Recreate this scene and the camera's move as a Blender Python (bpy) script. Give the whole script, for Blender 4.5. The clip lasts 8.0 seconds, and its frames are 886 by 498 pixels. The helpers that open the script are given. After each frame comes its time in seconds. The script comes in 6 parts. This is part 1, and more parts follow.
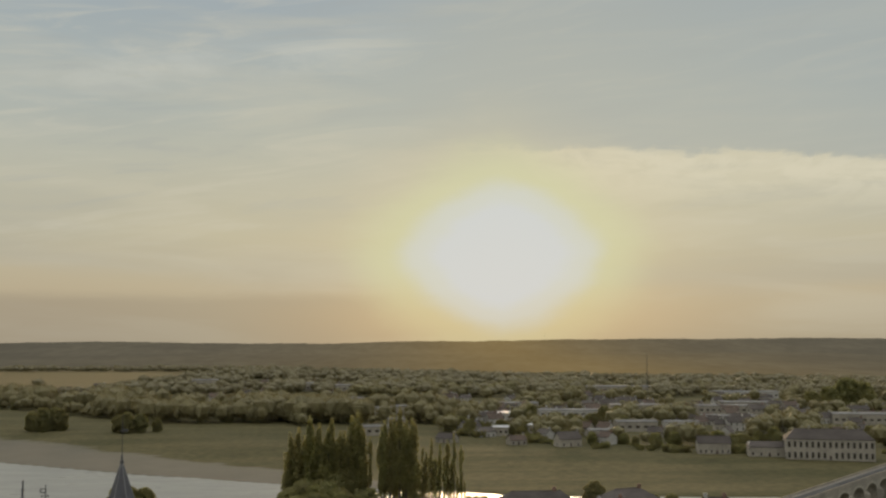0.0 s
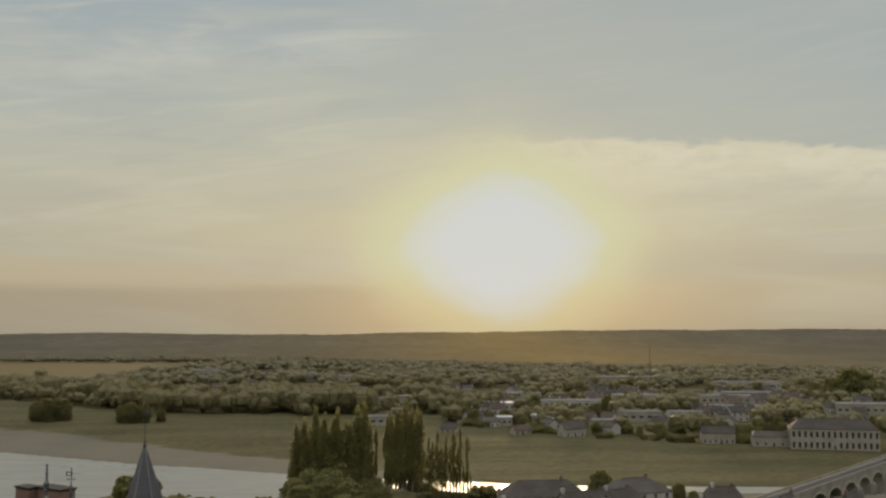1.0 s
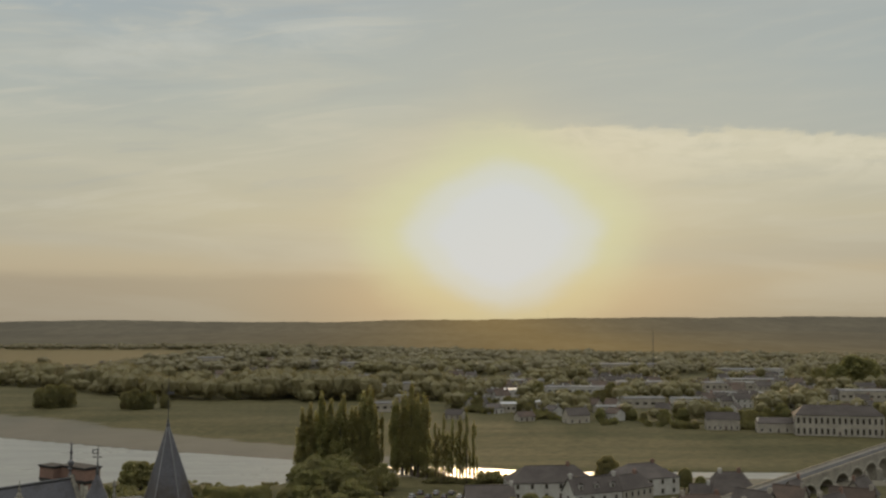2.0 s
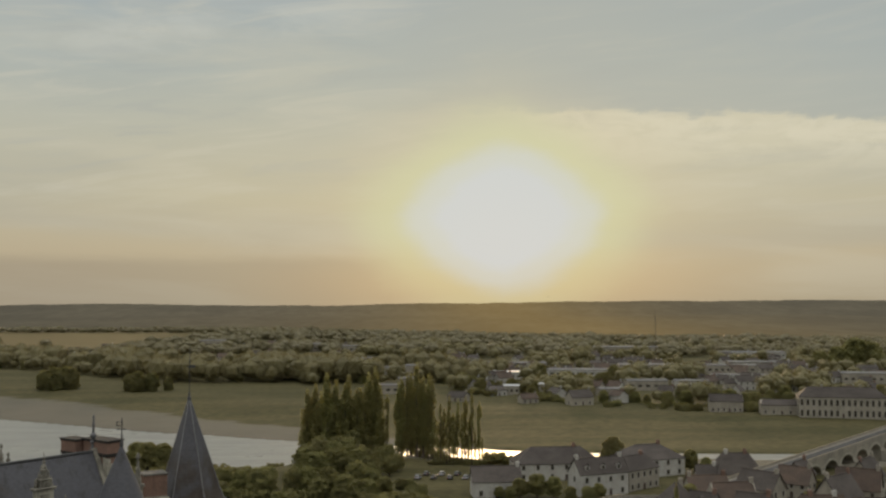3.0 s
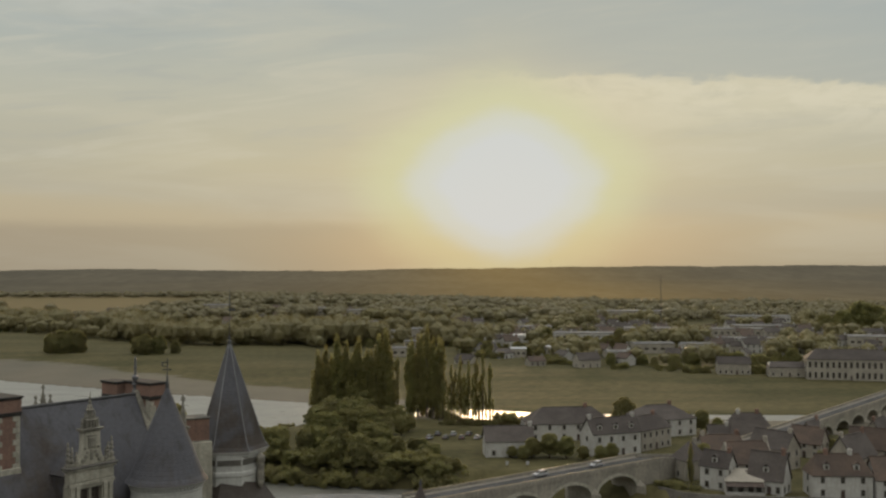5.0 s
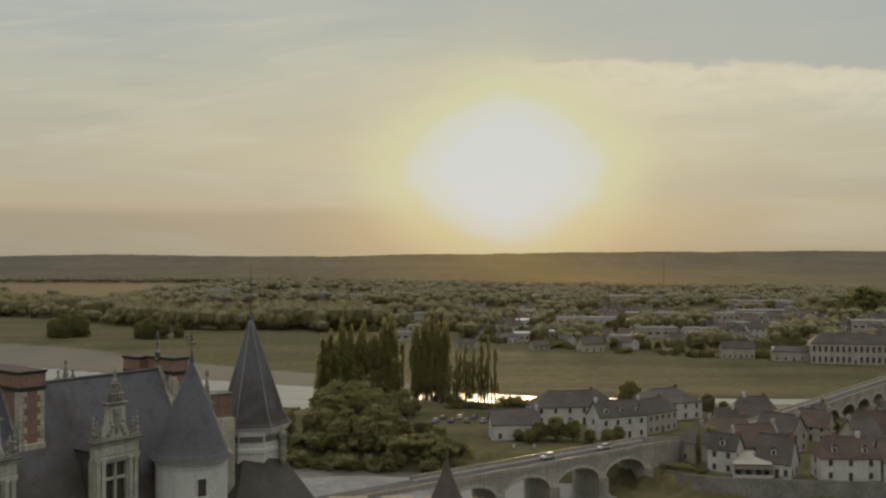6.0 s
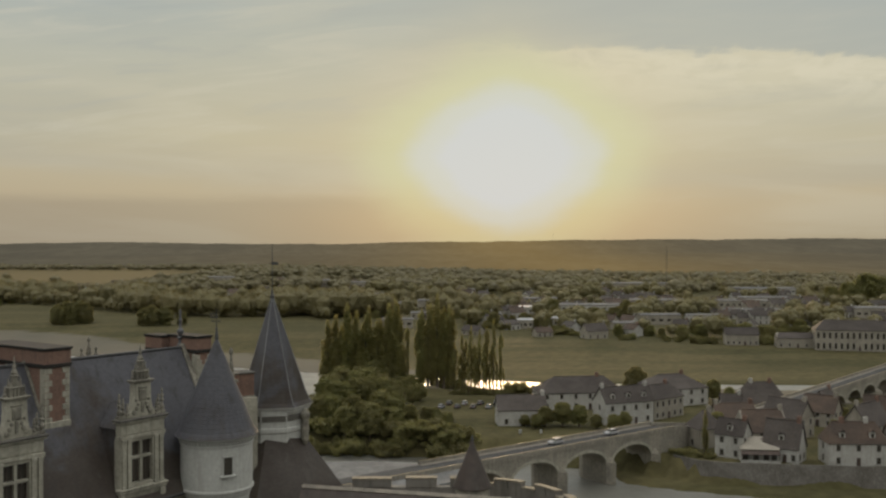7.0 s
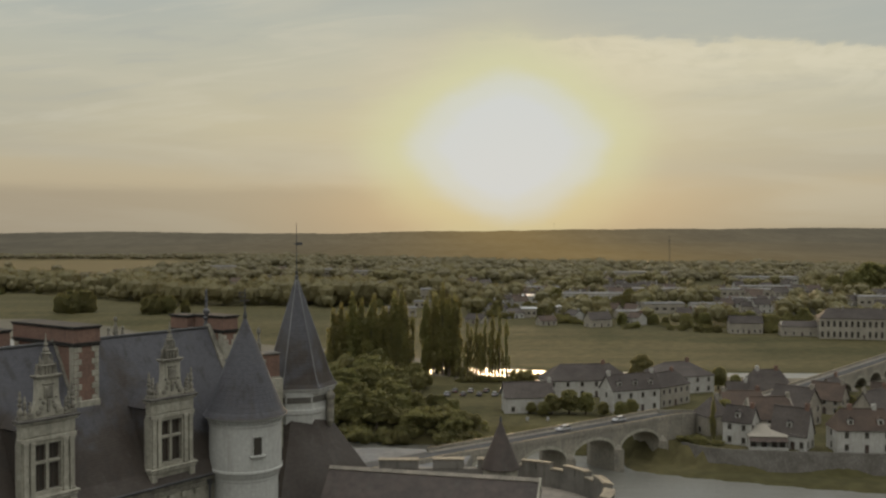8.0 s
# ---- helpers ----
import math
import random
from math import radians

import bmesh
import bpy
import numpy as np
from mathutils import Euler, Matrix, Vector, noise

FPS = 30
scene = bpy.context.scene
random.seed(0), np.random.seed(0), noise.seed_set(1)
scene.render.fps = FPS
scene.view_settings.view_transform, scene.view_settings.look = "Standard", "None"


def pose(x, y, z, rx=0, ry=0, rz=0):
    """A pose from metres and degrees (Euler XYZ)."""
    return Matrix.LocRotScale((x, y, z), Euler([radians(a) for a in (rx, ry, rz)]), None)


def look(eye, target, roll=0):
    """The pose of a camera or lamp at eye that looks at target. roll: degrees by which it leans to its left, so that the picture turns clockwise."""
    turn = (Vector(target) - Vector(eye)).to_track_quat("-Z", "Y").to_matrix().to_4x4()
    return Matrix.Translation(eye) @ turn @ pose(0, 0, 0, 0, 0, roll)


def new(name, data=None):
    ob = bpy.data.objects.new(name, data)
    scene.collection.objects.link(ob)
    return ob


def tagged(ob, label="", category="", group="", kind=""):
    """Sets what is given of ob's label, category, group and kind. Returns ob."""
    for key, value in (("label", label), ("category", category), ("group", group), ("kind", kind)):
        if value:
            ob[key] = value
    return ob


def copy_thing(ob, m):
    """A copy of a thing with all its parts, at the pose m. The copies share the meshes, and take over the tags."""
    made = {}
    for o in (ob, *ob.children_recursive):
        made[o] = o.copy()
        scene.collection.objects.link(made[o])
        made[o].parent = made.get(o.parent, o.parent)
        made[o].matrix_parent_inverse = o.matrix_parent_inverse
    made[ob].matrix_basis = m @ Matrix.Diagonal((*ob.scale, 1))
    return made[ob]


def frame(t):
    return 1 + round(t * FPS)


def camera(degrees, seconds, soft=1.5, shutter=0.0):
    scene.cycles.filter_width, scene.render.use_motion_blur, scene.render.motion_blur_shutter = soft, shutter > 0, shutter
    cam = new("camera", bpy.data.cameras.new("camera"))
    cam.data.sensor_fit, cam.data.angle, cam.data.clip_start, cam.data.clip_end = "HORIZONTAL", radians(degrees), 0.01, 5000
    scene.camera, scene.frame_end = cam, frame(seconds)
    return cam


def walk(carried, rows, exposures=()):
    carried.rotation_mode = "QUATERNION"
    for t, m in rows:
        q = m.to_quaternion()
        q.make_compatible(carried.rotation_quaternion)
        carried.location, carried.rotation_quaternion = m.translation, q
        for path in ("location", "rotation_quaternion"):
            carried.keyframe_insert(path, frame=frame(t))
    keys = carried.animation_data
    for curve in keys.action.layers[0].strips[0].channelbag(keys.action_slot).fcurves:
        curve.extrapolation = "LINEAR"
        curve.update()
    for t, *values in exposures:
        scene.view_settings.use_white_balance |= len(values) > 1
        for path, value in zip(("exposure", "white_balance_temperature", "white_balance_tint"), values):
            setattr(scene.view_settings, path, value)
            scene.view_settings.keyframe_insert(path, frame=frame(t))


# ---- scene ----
# camera and its glide
cam = camera(48.0, 8.0, soft=2.4)
PATH = [
    (0.0, 14.400, -7.756, 68.340, -0.347, 5.028), (0.5, 13.459, -7.313, 68.022, -0.329, 4.815),
    (1.0, 12.431, -6.837, 67.699, -0.302, 4.521), (2.5, 9.468, -5.127, 66.497, -0.237, 3.385),
    (3.0, 8.581, -4.600, 66.059, -0.230, 2.888), (3.5, 7.768, -4.108, 65.569, -0.209, 2.400),
    (4.0, 6.945, -3.592, 65.098, -0.172, 1.853), (4.5, 6.112, -2.997, 64.677, -0.148, 1.367),
    (6.0, 3.511, -1.422, 63.409, -0.086, 0.094), (6.5, 2.704, -1.004, 63.083, -0.065, -0.266),
    (7.0, 1.841, -0.630, 62.697, -0.037, -0.607), (7.5, 0.976, -0.269, 62.348, -0.023, -0.911),
    (8.0, 0.000, 0.000, 62.000, 0.000, -1.204),
]
walk(cam, [(t, pose(x, y, z, 90 + p, 0, w)) for t, x, y, z, w, p in PATH])

# ------------------------------------------------------------------ node helpers
class Nodes:
    """Short hand for wiring a node tree."""
    def __init__(self, tree):
        self.tree = tree
        tree.nodes.clear()

    def add(self, kind):
        return self.tree.nodes.new(kind)

    def link(self, a, b):
        self.tree.links.new(a, b)

    def put(self, socket, value):
        if isinstance(value, bpy.types.NodeSocket):
            self.link(value, socket)
        else:
            socket.default_value = value

    def math(self, op, a, b=0.0, clamp=False):
        node = self.add("ShaderNodeMath")
        node.operation, node.use_clamp = op, clamp
        self.put(node.inputs[0], a)
        self.put(node.inputs[1], b)
        return node.outputs[0]

    def vmath(self, op, a, b):
        node = self.add("ShaderNodeVectorMath")
        node.operation = op
        self.put(node.inputs[0], a)
        self.put(node.inputs[1], b)
        return node.outputs["Value"] if op == "DOT_PRODUCT" else node.outputs[0]

    def mix(self, fac, a, b, blend="MIX"):
        node = self.add("ShaderNodeMix")
        node.data_type, node.blend_type = "RGBA", blend
        self.put(node.inputs[0], fac)
        self.put(node.inputs[6], a)
        self.put(node.inputs[7], b)
        return node.outputs[2]

    def ramp(self, fac, stops, ease="EASE"):
        node = self.add("ShaderNodeValToRGB")
        node.color_ramp.interpolation = ease
        el = node.color_ramp.elements
        while len(el) < len(stops):
            el.new(0.5)
        for e, (p, c) in zip(el, stops):
            e.position = p
            e.color = (*c, 1) if len(c) == 3 else c
        self.put(node.inputs[0], fac)
        return node.outputs[0]

    def noise(self, vector, scale, detail=4.0, rough=0.55, distort=0.0):
        node = self.add("ShaderNodeTexNoise")
        if vector is not None:
            self.link(vector, node.inputs["Vector"])
        node.inputs["Scale"].default_value = scale
        node.inputs["Detail"].default_value = detail
        node.inputs["Roughness"].default_value = rough
        node.inputs["Distortion"].default_value = distort
        return node.outputs[0]

    def mapping(self, vector, scale=(1, 1, 1), rot=(0, 0, 0), loc=(0, 0, 0)):
        node = self.add("ShaderNodeMapping")
        self.link(vector, node.inputs[0])
        node.inputs["Location"].default_value = loc
        node.inputs["Rotation"].default_value = rot
        node.inputs["Scale"].default_value = scale
        return node.outputs[0]


def rgb(r, g, b):
    """Linear colour from 0-255 screen values."""
    return tuple(((c / 255 + 0.055) / 1.055) ** 2.4 if c > 10 else c / 3294 for c in (r, g, b))


# ------------------------------------------------------------------ sky and sun
SUN_AZ, SUN_EL = radians(3.7), radians(4.8)
SUN = Vector((math.sin(SUN_AZ) * math.cos(SUN_EL), math.cos(SUN_AZ) * math.cos(SUN_EL), math.sin(SUN_EL)))

world = bpy.data.worlds.new("evening_sky")
scene.world = world
world.use_nodes = True
n = Nodes(world.node_tree)
way = n.add("ShaderNodeTexCoord").outputs["Generated"]
sep = n.add("ShaderNodeSeparateXYZ")
n.link(way, sep.inputs[0])
up = sep.outputs[2]
sky = n.add("ShaderNodeTexSky")
sky.sky_type, sky.sun_disc, sky.sun_elevation, sky.sun_rotation = "NISHITA", False, SUN_EL, SUN_AZ
sky.altitude, sky.dust_density = 60, 2.5
nish = n.mix(1.0, sky.outputs[0], (0.0012, 0.0012, 0.0012, 1), "MULTIPLY")
az = n.math("ARCTAN2", sep.outputs[0], sep.outputs[1])
el = n.math("ARCSINE", up)


def band(value, a, b):
    """0 below a, 1 above b, eased between."""
    node = n.add("ShaderNodeMapRange")
    node.interpolation_type = "SMOOTHSTEP"
    n.put(node.inputs["Value"], value)
    node.inputs["From Min"].default_value, node.inputs["From Max"].default_value = a, b
    return node.outputs[0]


def both(*masks):
    out = masks[0]
    for m in masks[1:]:
        out = n.math("MULTIPLY", out, m)
    return out


def flip(mask):
    return n.math("SUBTRACT", 1.0, mask)


# thin high cloud, coloured by its height above the horizon; brightness added above the view lifts the land
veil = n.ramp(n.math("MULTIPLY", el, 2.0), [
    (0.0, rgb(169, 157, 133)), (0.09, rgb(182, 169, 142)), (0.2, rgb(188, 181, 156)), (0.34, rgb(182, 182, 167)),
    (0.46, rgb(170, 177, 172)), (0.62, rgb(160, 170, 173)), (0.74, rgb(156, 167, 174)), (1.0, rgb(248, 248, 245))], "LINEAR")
zenith_fill = n.add("ShaderNodeMapRange")
n.put(zenith_fill.inputs["Value"], el)
zenith_fill.inputs["From Min"].default_value, zenith_fill.inputs["From Max"].default_value = 0.42, 1.3
zenith_fill.inputs["To Min"].default_value, zenith_fill.inputs["To Max"].default_value = 1.0, 2.0
veil = n.mix(1.0, veil, zenith_fill.outputs[0], "MULTIPLY")
streak = n.noise(n.mapping(way, (1.2, 1.2, 9.0), (0, 0.12, 0)), 2.6, 7, 0.55, 0.6)
fine = n.noise(n.mapping(way, (3, 3, 22.0), (0, 0.05, 0)), 2.6, 6, 0.6, 0.4)
soft = n.noise(n.mapping(way, (0.8, 0.8, 6.0), (0, -0.06, 0), (3, 1, 0)), 2.0, 4, 0.5)
jitter = n.math("MULTIPLY", n.math("SUBTRACT", fine, 0.5), 0.05)
jitter_wide = n.math("MULTIPLY", n.math("SUBTRACT", streak, 0.5), 0.03)
flat = n.math("DIVIDE", up, n.math("MAXIMUM", sep.outputs[1], 0.2))
fleece = n.noise(n.mapping(way, (4, 4, 11.0), (0, 0.1, 0)), 2.2, 6, 0.62, 1.1)
tuft = n.noise(n.mapping(way, (10, 10, 22.0), (0, 0.1, 0)), 2.2, 6, 0.65, 0.8)
ragged = n.math("MULTIPLY", n.math("SUBTRACT", fleece, 0.5), 0.034)
flat = n.math("ADD", n.math("ADD", flat, n.math("MULTIPLY", jitter, 0.5)), n.math("MULTIPLY", az, 0.035))
flat = n.math("ADD", flat, n.math("ADD", n.math("MULTIPLY", ragged, 0.6), n.math("MULTIPLY", n.math("SUBTRACT", tuft, 0.5), 0.03)))
elj = n.math("ADD", el, n.math("MULTIPLY", n.math("ADD", jitter, jitter_wide), 0.3))
veil = n.mix(n.math("MULTIPLY", band(soft, 0.42, 0.62), 0.3), veil, (*rgb(160, 163, 158), 1))
veil = n.mix(n.math("MULTIPLY", band(streak, 0.45, 0.68), 0.32), veil, (*rgb(198, 193, 174), 1))
# combed cirrus, drawn out along its own slant
comb = n.add("ShaderNodeCombineXYZ")
n.put(comb.inputs[0], n.math("ADD", n.math("MULTIPLY", az, 3.2), n.math("MULTIPLY", el, 3.0)))
n.put(comb.inputs[1], n.math("SUBTRACT", n.math("MULTIPLY", el, 26.0), n.math("MULTIPLY", az, 3.4)))
cirrus = n.noise(comb.outputs[0], 1.5, 8, 0.62, 0.9)
veil = n.mix(n.math("MULTIPLY", both(band(cirrus, 0.5, 0.68), band(el, 0.05, 0.12)), 0.3), veil, (*rgb(204, 199, 181), 1))
veil = n.mix(n.math("MULTIPLY", both(flip(band(cirrus, 0.3, 0.47)), band(el, 0.08, 0.16)), 0.28), veil, (*rgb(158, 163, 162), 1))
# low dusk bank along the horizon, heavier away from the sun
dusk = both(flip(band(elj, 0.031, 0.047)), flip(band(az, -0.12, 0.05)))
veil = n.mix(n.math("MULTIPLY", dusk, 0.6), veil, (*rgb(154, 143, 124), 1))
# bright cloud shelf with a ragged upper edge, blue-grey gap above it
shelf = both(band(az, 0.02, 0.2), flip(band(flat, 0.192, 0.201)), band(el, 0.09, 0.165), band(fine, 0.1, 0.55))
veil = n.mix(n.math("MULTIPLY", shelf, 0.85), veil, (*rgb(206, 200, 176), 1))
fringe = both(band(az, 0.04, 0.16), flip(band(flat, 0.192, 0.202)), band(flat, 0.135, 0.192), band(tuft, 0.36, 0.6))
veil = n.mix(n.math("MULTIPLY", fringe, 0.6), veil, (*rgb(214, 208, 186), 1))
gap = both(band(az, -0.12, 0.1), band(flat, 0.193, 0.204), flip(band(el, 0.3, 0.45)))
veil = n.mix(n.math("MULTIPLY", gap, 0.62), veil, (*rgb(166, 172, 168), 1))
# slanting wisp
slant = n.math("SUBTRACT", el, n.math("ADD", 0.298, n.math("MULTIPLY", az, 0.155)))
slant = n.math("ABSOLUTE", n.math("ADD", slant, jitter))
wisp = both(flip(band(slant, 0.0, 0.03)), flip(band(az, -0.16, 0.02)), band(az, -0.46, -0.3), band(fleece, 0.3, 0.62))
veil = n.mix(n.math("MULTIPLY", wisp, 0.45), veil, (*rgb(198, 200, 192), 1))
# the bright veil round the sun
toward = n.vmath("DOT_PRODUCT", way, tuple(SUN))
side = n.math("MULTIPLY", n.math("SUBTRACT", az, SUN_AZ), 0.8)
lift = n.math("SUBTRACT", el, SUN_EL)
lift = n.math("MULTIPLY", lift, n.math("ADD", 1.0, n.math("MULTIPLY", n.math("GREATER_THAN", lift, 0.0), 0.12)))
away = n.math("ADD", n.math("POWER", n.math("ABSOLUTE", side), 1.5), n.math("POWER", n.math("ABSOLUTE", lift), 1.5))
away = n.math("POWER", away, 1 / 1.5)
away = n.math("ADD", away, n.math("MULTIPLY", n.math("SUBTRACT", n.noise(n.mapping(way, (1, 1, 2.2)), 8, 5, 0.6), 0.5), 0.034))
front = n.math("GREATER_THAN", toward, 0.0)
wide = both(front, n.ramp(away, [(0.0, (1, 1, 1)), (0.10, (0.6,) * 3), (0.2, (0.2,) * 3), (0.4, (0, 0, 0))]))
ring = both(front, n.ramp(away, [(0.05, (1, 1, 1)), (0.09, (0.8,) * 3), (0.142, (0, 0, 0))]))
core = both(front, n.ramp(away, [(0.046, (1, 1, 1)), (0.066, (0.7,) * 3), (0.095, (0, 0, 0))]))
veil = n.mix(n.math("MULTIPLY", wide, 0.62), veil, (*rgb(207, 197, 160), 1))
veil = n.mix(n.math("MULTIPLY", ring, 0.75), veil, (*rgb(205, 208, 166), 1))
veil = n.mix(core, veil, (*rgb(200, 205, 204), 1))
# warm light low under the sun
low_glow = both(front, flip(band(el, 0.005, 0.07)), flip(band(n.math("ABSOLUTE", side), 0.04, 0.26)), flip(core))
veil = n.mix(n.math("MULTIPLY", low_glow, 0.28), veil, (*rgb(216, 172, 112), 1))
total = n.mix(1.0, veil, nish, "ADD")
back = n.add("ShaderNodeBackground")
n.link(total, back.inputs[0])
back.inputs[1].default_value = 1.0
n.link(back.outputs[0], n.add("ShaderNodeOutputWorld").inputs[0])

sun_data = bpy.data.lights.new("sun", "SUN")
sun_data.energy, sun_data.angle, sun_data.color = 2.0, radians(13.0), (1.0, 0.69, 0.38)
sun = new("sun", sun_data)
sun.matrix_world = look(SUN * 200, (0, 0, 0))

# ------------------------------------------------------------------ materials
def material(name, build):
    mat = bpy.data.materials.new(name)
    mat.use_nodes = True
    k = Nodes(mat.node_tree)
    bsdf = k.add("ShaderNodeBsdfPrincipled")
    out = k.add("ShaderNodeOutputMaterial")
    k.link(bsdf.outputs[0], out.inputs[0])
    build(k, bsdf, out)
    return mat


def bump(k, bsdf, height, strength, distance):
    b = k.add("ShaderNodeBump")
    b.inputs["Strength"].default_value, b.inputs["Distance"].default_value = strength, distance
    k.link(height, b.inputs["Height"])
    k.link(b.outputs[0], bsdf.inputs["Normal"])


def surface(name, base, vary, rough=0.8, grain=6.0, patch=0.6, relief=0.3, depth=0.02, spec=0.3, island=0.0, piece=0.0, stain=None, stretch=(1, 1, 1), mottle=0.35):
    """A rough surface: two colours, large patches, fine grain, a little relief."""
    def build(k, bsdf, out):
        at = k.mapping(k.add("ShaderNodeNewGeometry").outputs["Position"], stretch)
        big, fine = k.noise(at, patch, 5, 0.6), k.noise(at, grain, 4, 0.6)
        c = k.mix(k.ramp(big, [(0.35, (0, 0, 0)), (0.65, (1, 1, 1))]), (*base, 1), (*vary, 1))
        c = k.mix(mottle, c, k.ramp(fine, [(0.25, (0.35,) * 3), (0.75, (0.95,) * 3)]), "OVERLAY")
        if stain:
            streaks = k.noise(k.mapping(at, (1.6, 1.6, 0.18)), 1.3, 4, 0.6)
            c = k.mix(k.ramp(streaks, [(0.5, (0, 0, 0)), (0.75, (0.7,) * 3)]), c, (*stain, 1))
        if island or piece:
            r = k.add("ShaderNodeNewGeometry").outputs["Random Per Island"] if island else k.add("ShaderNodeObjectInfo").outputs["Random"]
            amount = island or piece
            hsv = k.add("ShaderNodeHueSaturation")
            k.link(c, hsv.inputs["Color"])
            k.link(k.math("ADD", k.math("MULTIPLY", r, amount), 1 - amount / 2), hsv.inputs["Value"])
            c = hsv.outputs[0]
        k.link(c, bsdf.inputs["Base Color"])
        bsdf.inputs["Roughness"].default_value = rough
        bsdf.inputs["Specular IOR Level"].default_value = spec
        bump(k, bsdf, fine, relief, depth)
    return material(name, build)


def leafy(name, base, vary, glow=0.35):
    """Leaves that let some light through, each clump a little different."""
    def build(k, bsdf, out):
        info = k.add("ShaderNodeNewGeometry")
        r = info.outputs["Random Per Island"]
        t = k.add("ShaderNodeObjectInfo").outputs["Random"]
        big = k.noise(info.outputs["Position"], 0.12, 3)
        c = k.mix(r, (*base, 1), (*vary, 1))
        hsv = k.add("ShaderNodeHueSaturation")
        k.link(c, hsv.inputs["Color"])
        k.link(k.math("ADD", k.math("MULTIPLY", t, 0.016), 0.488), hsv.inputs["Hue"])
        k.link(k.math("ADD", k.math("MULTIPLY", big, 0.6), 0.75), hsv.inputs["Value"])
        k.link(hsv.outputs[0], bsdf.inputs["Base Color"])
        bsdf.inputs["Roughness"].default_value = 0.65
        bsdf.inputs["Specular IOR Level"].default_value = 0.15
        # what passes through the leaf adds to what it throws back
        thin = k.add("ShaderNodeBsdfTranslucent")
        k.link(k.mix(1.0, hsv.outputs[0], (glow * 1.1, glow, glow * 0.7, 1), "MULTIPLY"), thin.inputs[0])
        m = k.add("ShaderNodeAddShader")
        k.link(bsdf.outputs[0], m.inputs[0])
        k.link(thin.outputs[0], m.inputs[1])
        k.link(m.outputs[0], out.inputs[0])
    return material(name, build)


LIMESTONE = surface("limestone", (0.31, 0.295, 0.24), (0.235, 0.222, 0.18), 0.9, 5, 0.8, 0.3, 0.015, spec=0.15, stain=(0.13, 0.122, 0.1), mottle=0.3)
PALE_STONE = surface("pale_limestone", (0.385, 0.385, 0.358), (0.355, 0.354, 0.328), 0.9, 4, 0.4, 0.06, 0.01, spec=0.15, stain=(0.29, 0.28, 0.25), mottle=0.18)
CARVED = surface("carved_limestone", (0.22, 0.205, 0.165), (0.12, 0.112, 0.092), 0.9, 7, 1.4, 0.6, 0.03, stain=(0.09, 0.085, 0.07))


def slate_build(k, bsdf, out):
    """Old slates: brown-grey, streaked down the slope, with a blue sky sheen put into the higher courses."""
    at = k.add("ShaderNodeNewGeometry").outputs["Position"]
    patch = k.noise(k.mapping(at, (1, 1, 0.55)), 0.4, 4, 0.6, 0.4)
    sky_sheen = k.noise(k.mapping(at, (1, 1, 1.3), (0, 0, 0), (7, 3, 1)), 0.13, 4, 0.55, 0.5)
    place = k.add("ShaderNodeSeparateXYZ")
    k.link(at, place.inputs[0])
    # reflected sky's blue put into the colour, growing with height
    course = k.math("MULTIPLY", k.math("SUBTRACT", place.outputs[2], 51.6), 0.045)
    sky_sheen = k.math("ADD", sky_sheen, course)
    streak = k.noise(k.mapping(at, (2.0, 2.0, 0.2)), 0.9, 4, 0.6)
    sky_sheen = k.math("ADD", sky_sheen, k.math("MULTIPLY", k.math("SUBTRACT", streak, 0.5), 0.25))
    grain = k.noise(k.mapping(at, (4, 4, 7)), 1.0, 3, 0.6)
    c = k.mix(k.ramp(patch, [(0.36, (0, 0, 0)), (0.64, (1, 1, 1))]), (0.046, 0.038, 0.031, 1), (0.035, 0.027, 0.021, 1))
    c = k.mix(k.ramp(sky_sheen, [(0.45, (0, 0, 0)), (0.62, (0.9,) * 3)]), c, (0.067, 0.068, 0.077, 1))
    c = k.mix(k.ramp(streak, [(0.52, (0, 0, 0)), (0.68, (0.5,) * 3)]), c, (0.029, 0.025, 0.022, 1))
    c = k.mix(k.ramp(streak, [(0.3, (0.25,) * 3), (0.42, (0, 0, 0))]), c, (0.075, 0.07, 0.066, 1))
    c = k.mix(0.22, c, k.ramp(grain, [(0.25, (0.3,) * 3), (0.75, (0.95,) * 3)]), "OVERLAY")
    k.link(c, bsdf.inputs["Base Color"])
    k.link(k.math("ADD", k.math("MULTIPLY", patch, 0.3), 0.5), bsdf.inputs["Roughness"])
    bsdf.inputs["Specular IOR Level"].default_value = 0.3
    bump(k, bsdf, grain, 0.35, 0.02)


SLATE = material("slate", slate_build)
BROWN_SLATE = surface("brown_slate", (0.056, 0.042, 0.035), (0.038, 0.03, 0.025), 0.6, 2.0, 0.4, 0.3, 0.02, 0.35, stain=(0.06, 0.055, 0.045))
LEAD = surface("lead", (0.085, 0.085, 0.09), (0.065, 0.065, 0.07), 0.5, 5, 0.8, 0.2, 0.01, 0.5)
PALE_LEAD = surface("weathered_lead", (0.15, 0.15, 0.15), (0.11, 0.11, 0.112), 0.55, 5, 0.8, 0.2, 0.01, 0.4)
DARK_LEAD = surface("dark_lead", (0.05, 0.05, 0.05), (0.03, 0.03, 0.03), 0.6, 5, 0.8, 0.2, 0.01, 0.4)
BRICK = surface("red_brick", (0.172, 0.106, 0.08), (0.138, 0.088, 0.068), 0.9, 9, 0.8, 0.4, 0.02, stain=(0.11, 0.075, 0.06), piece=0.2)
DARK_STONE = surface("weathered_and_shade_stone", (0.105, 0.098, 0.085), (0.065, 0.06, 0.052), 0.9, 6, 1.0, 0.4, 0.02, stain=(0.06, 0.056, 0.05))
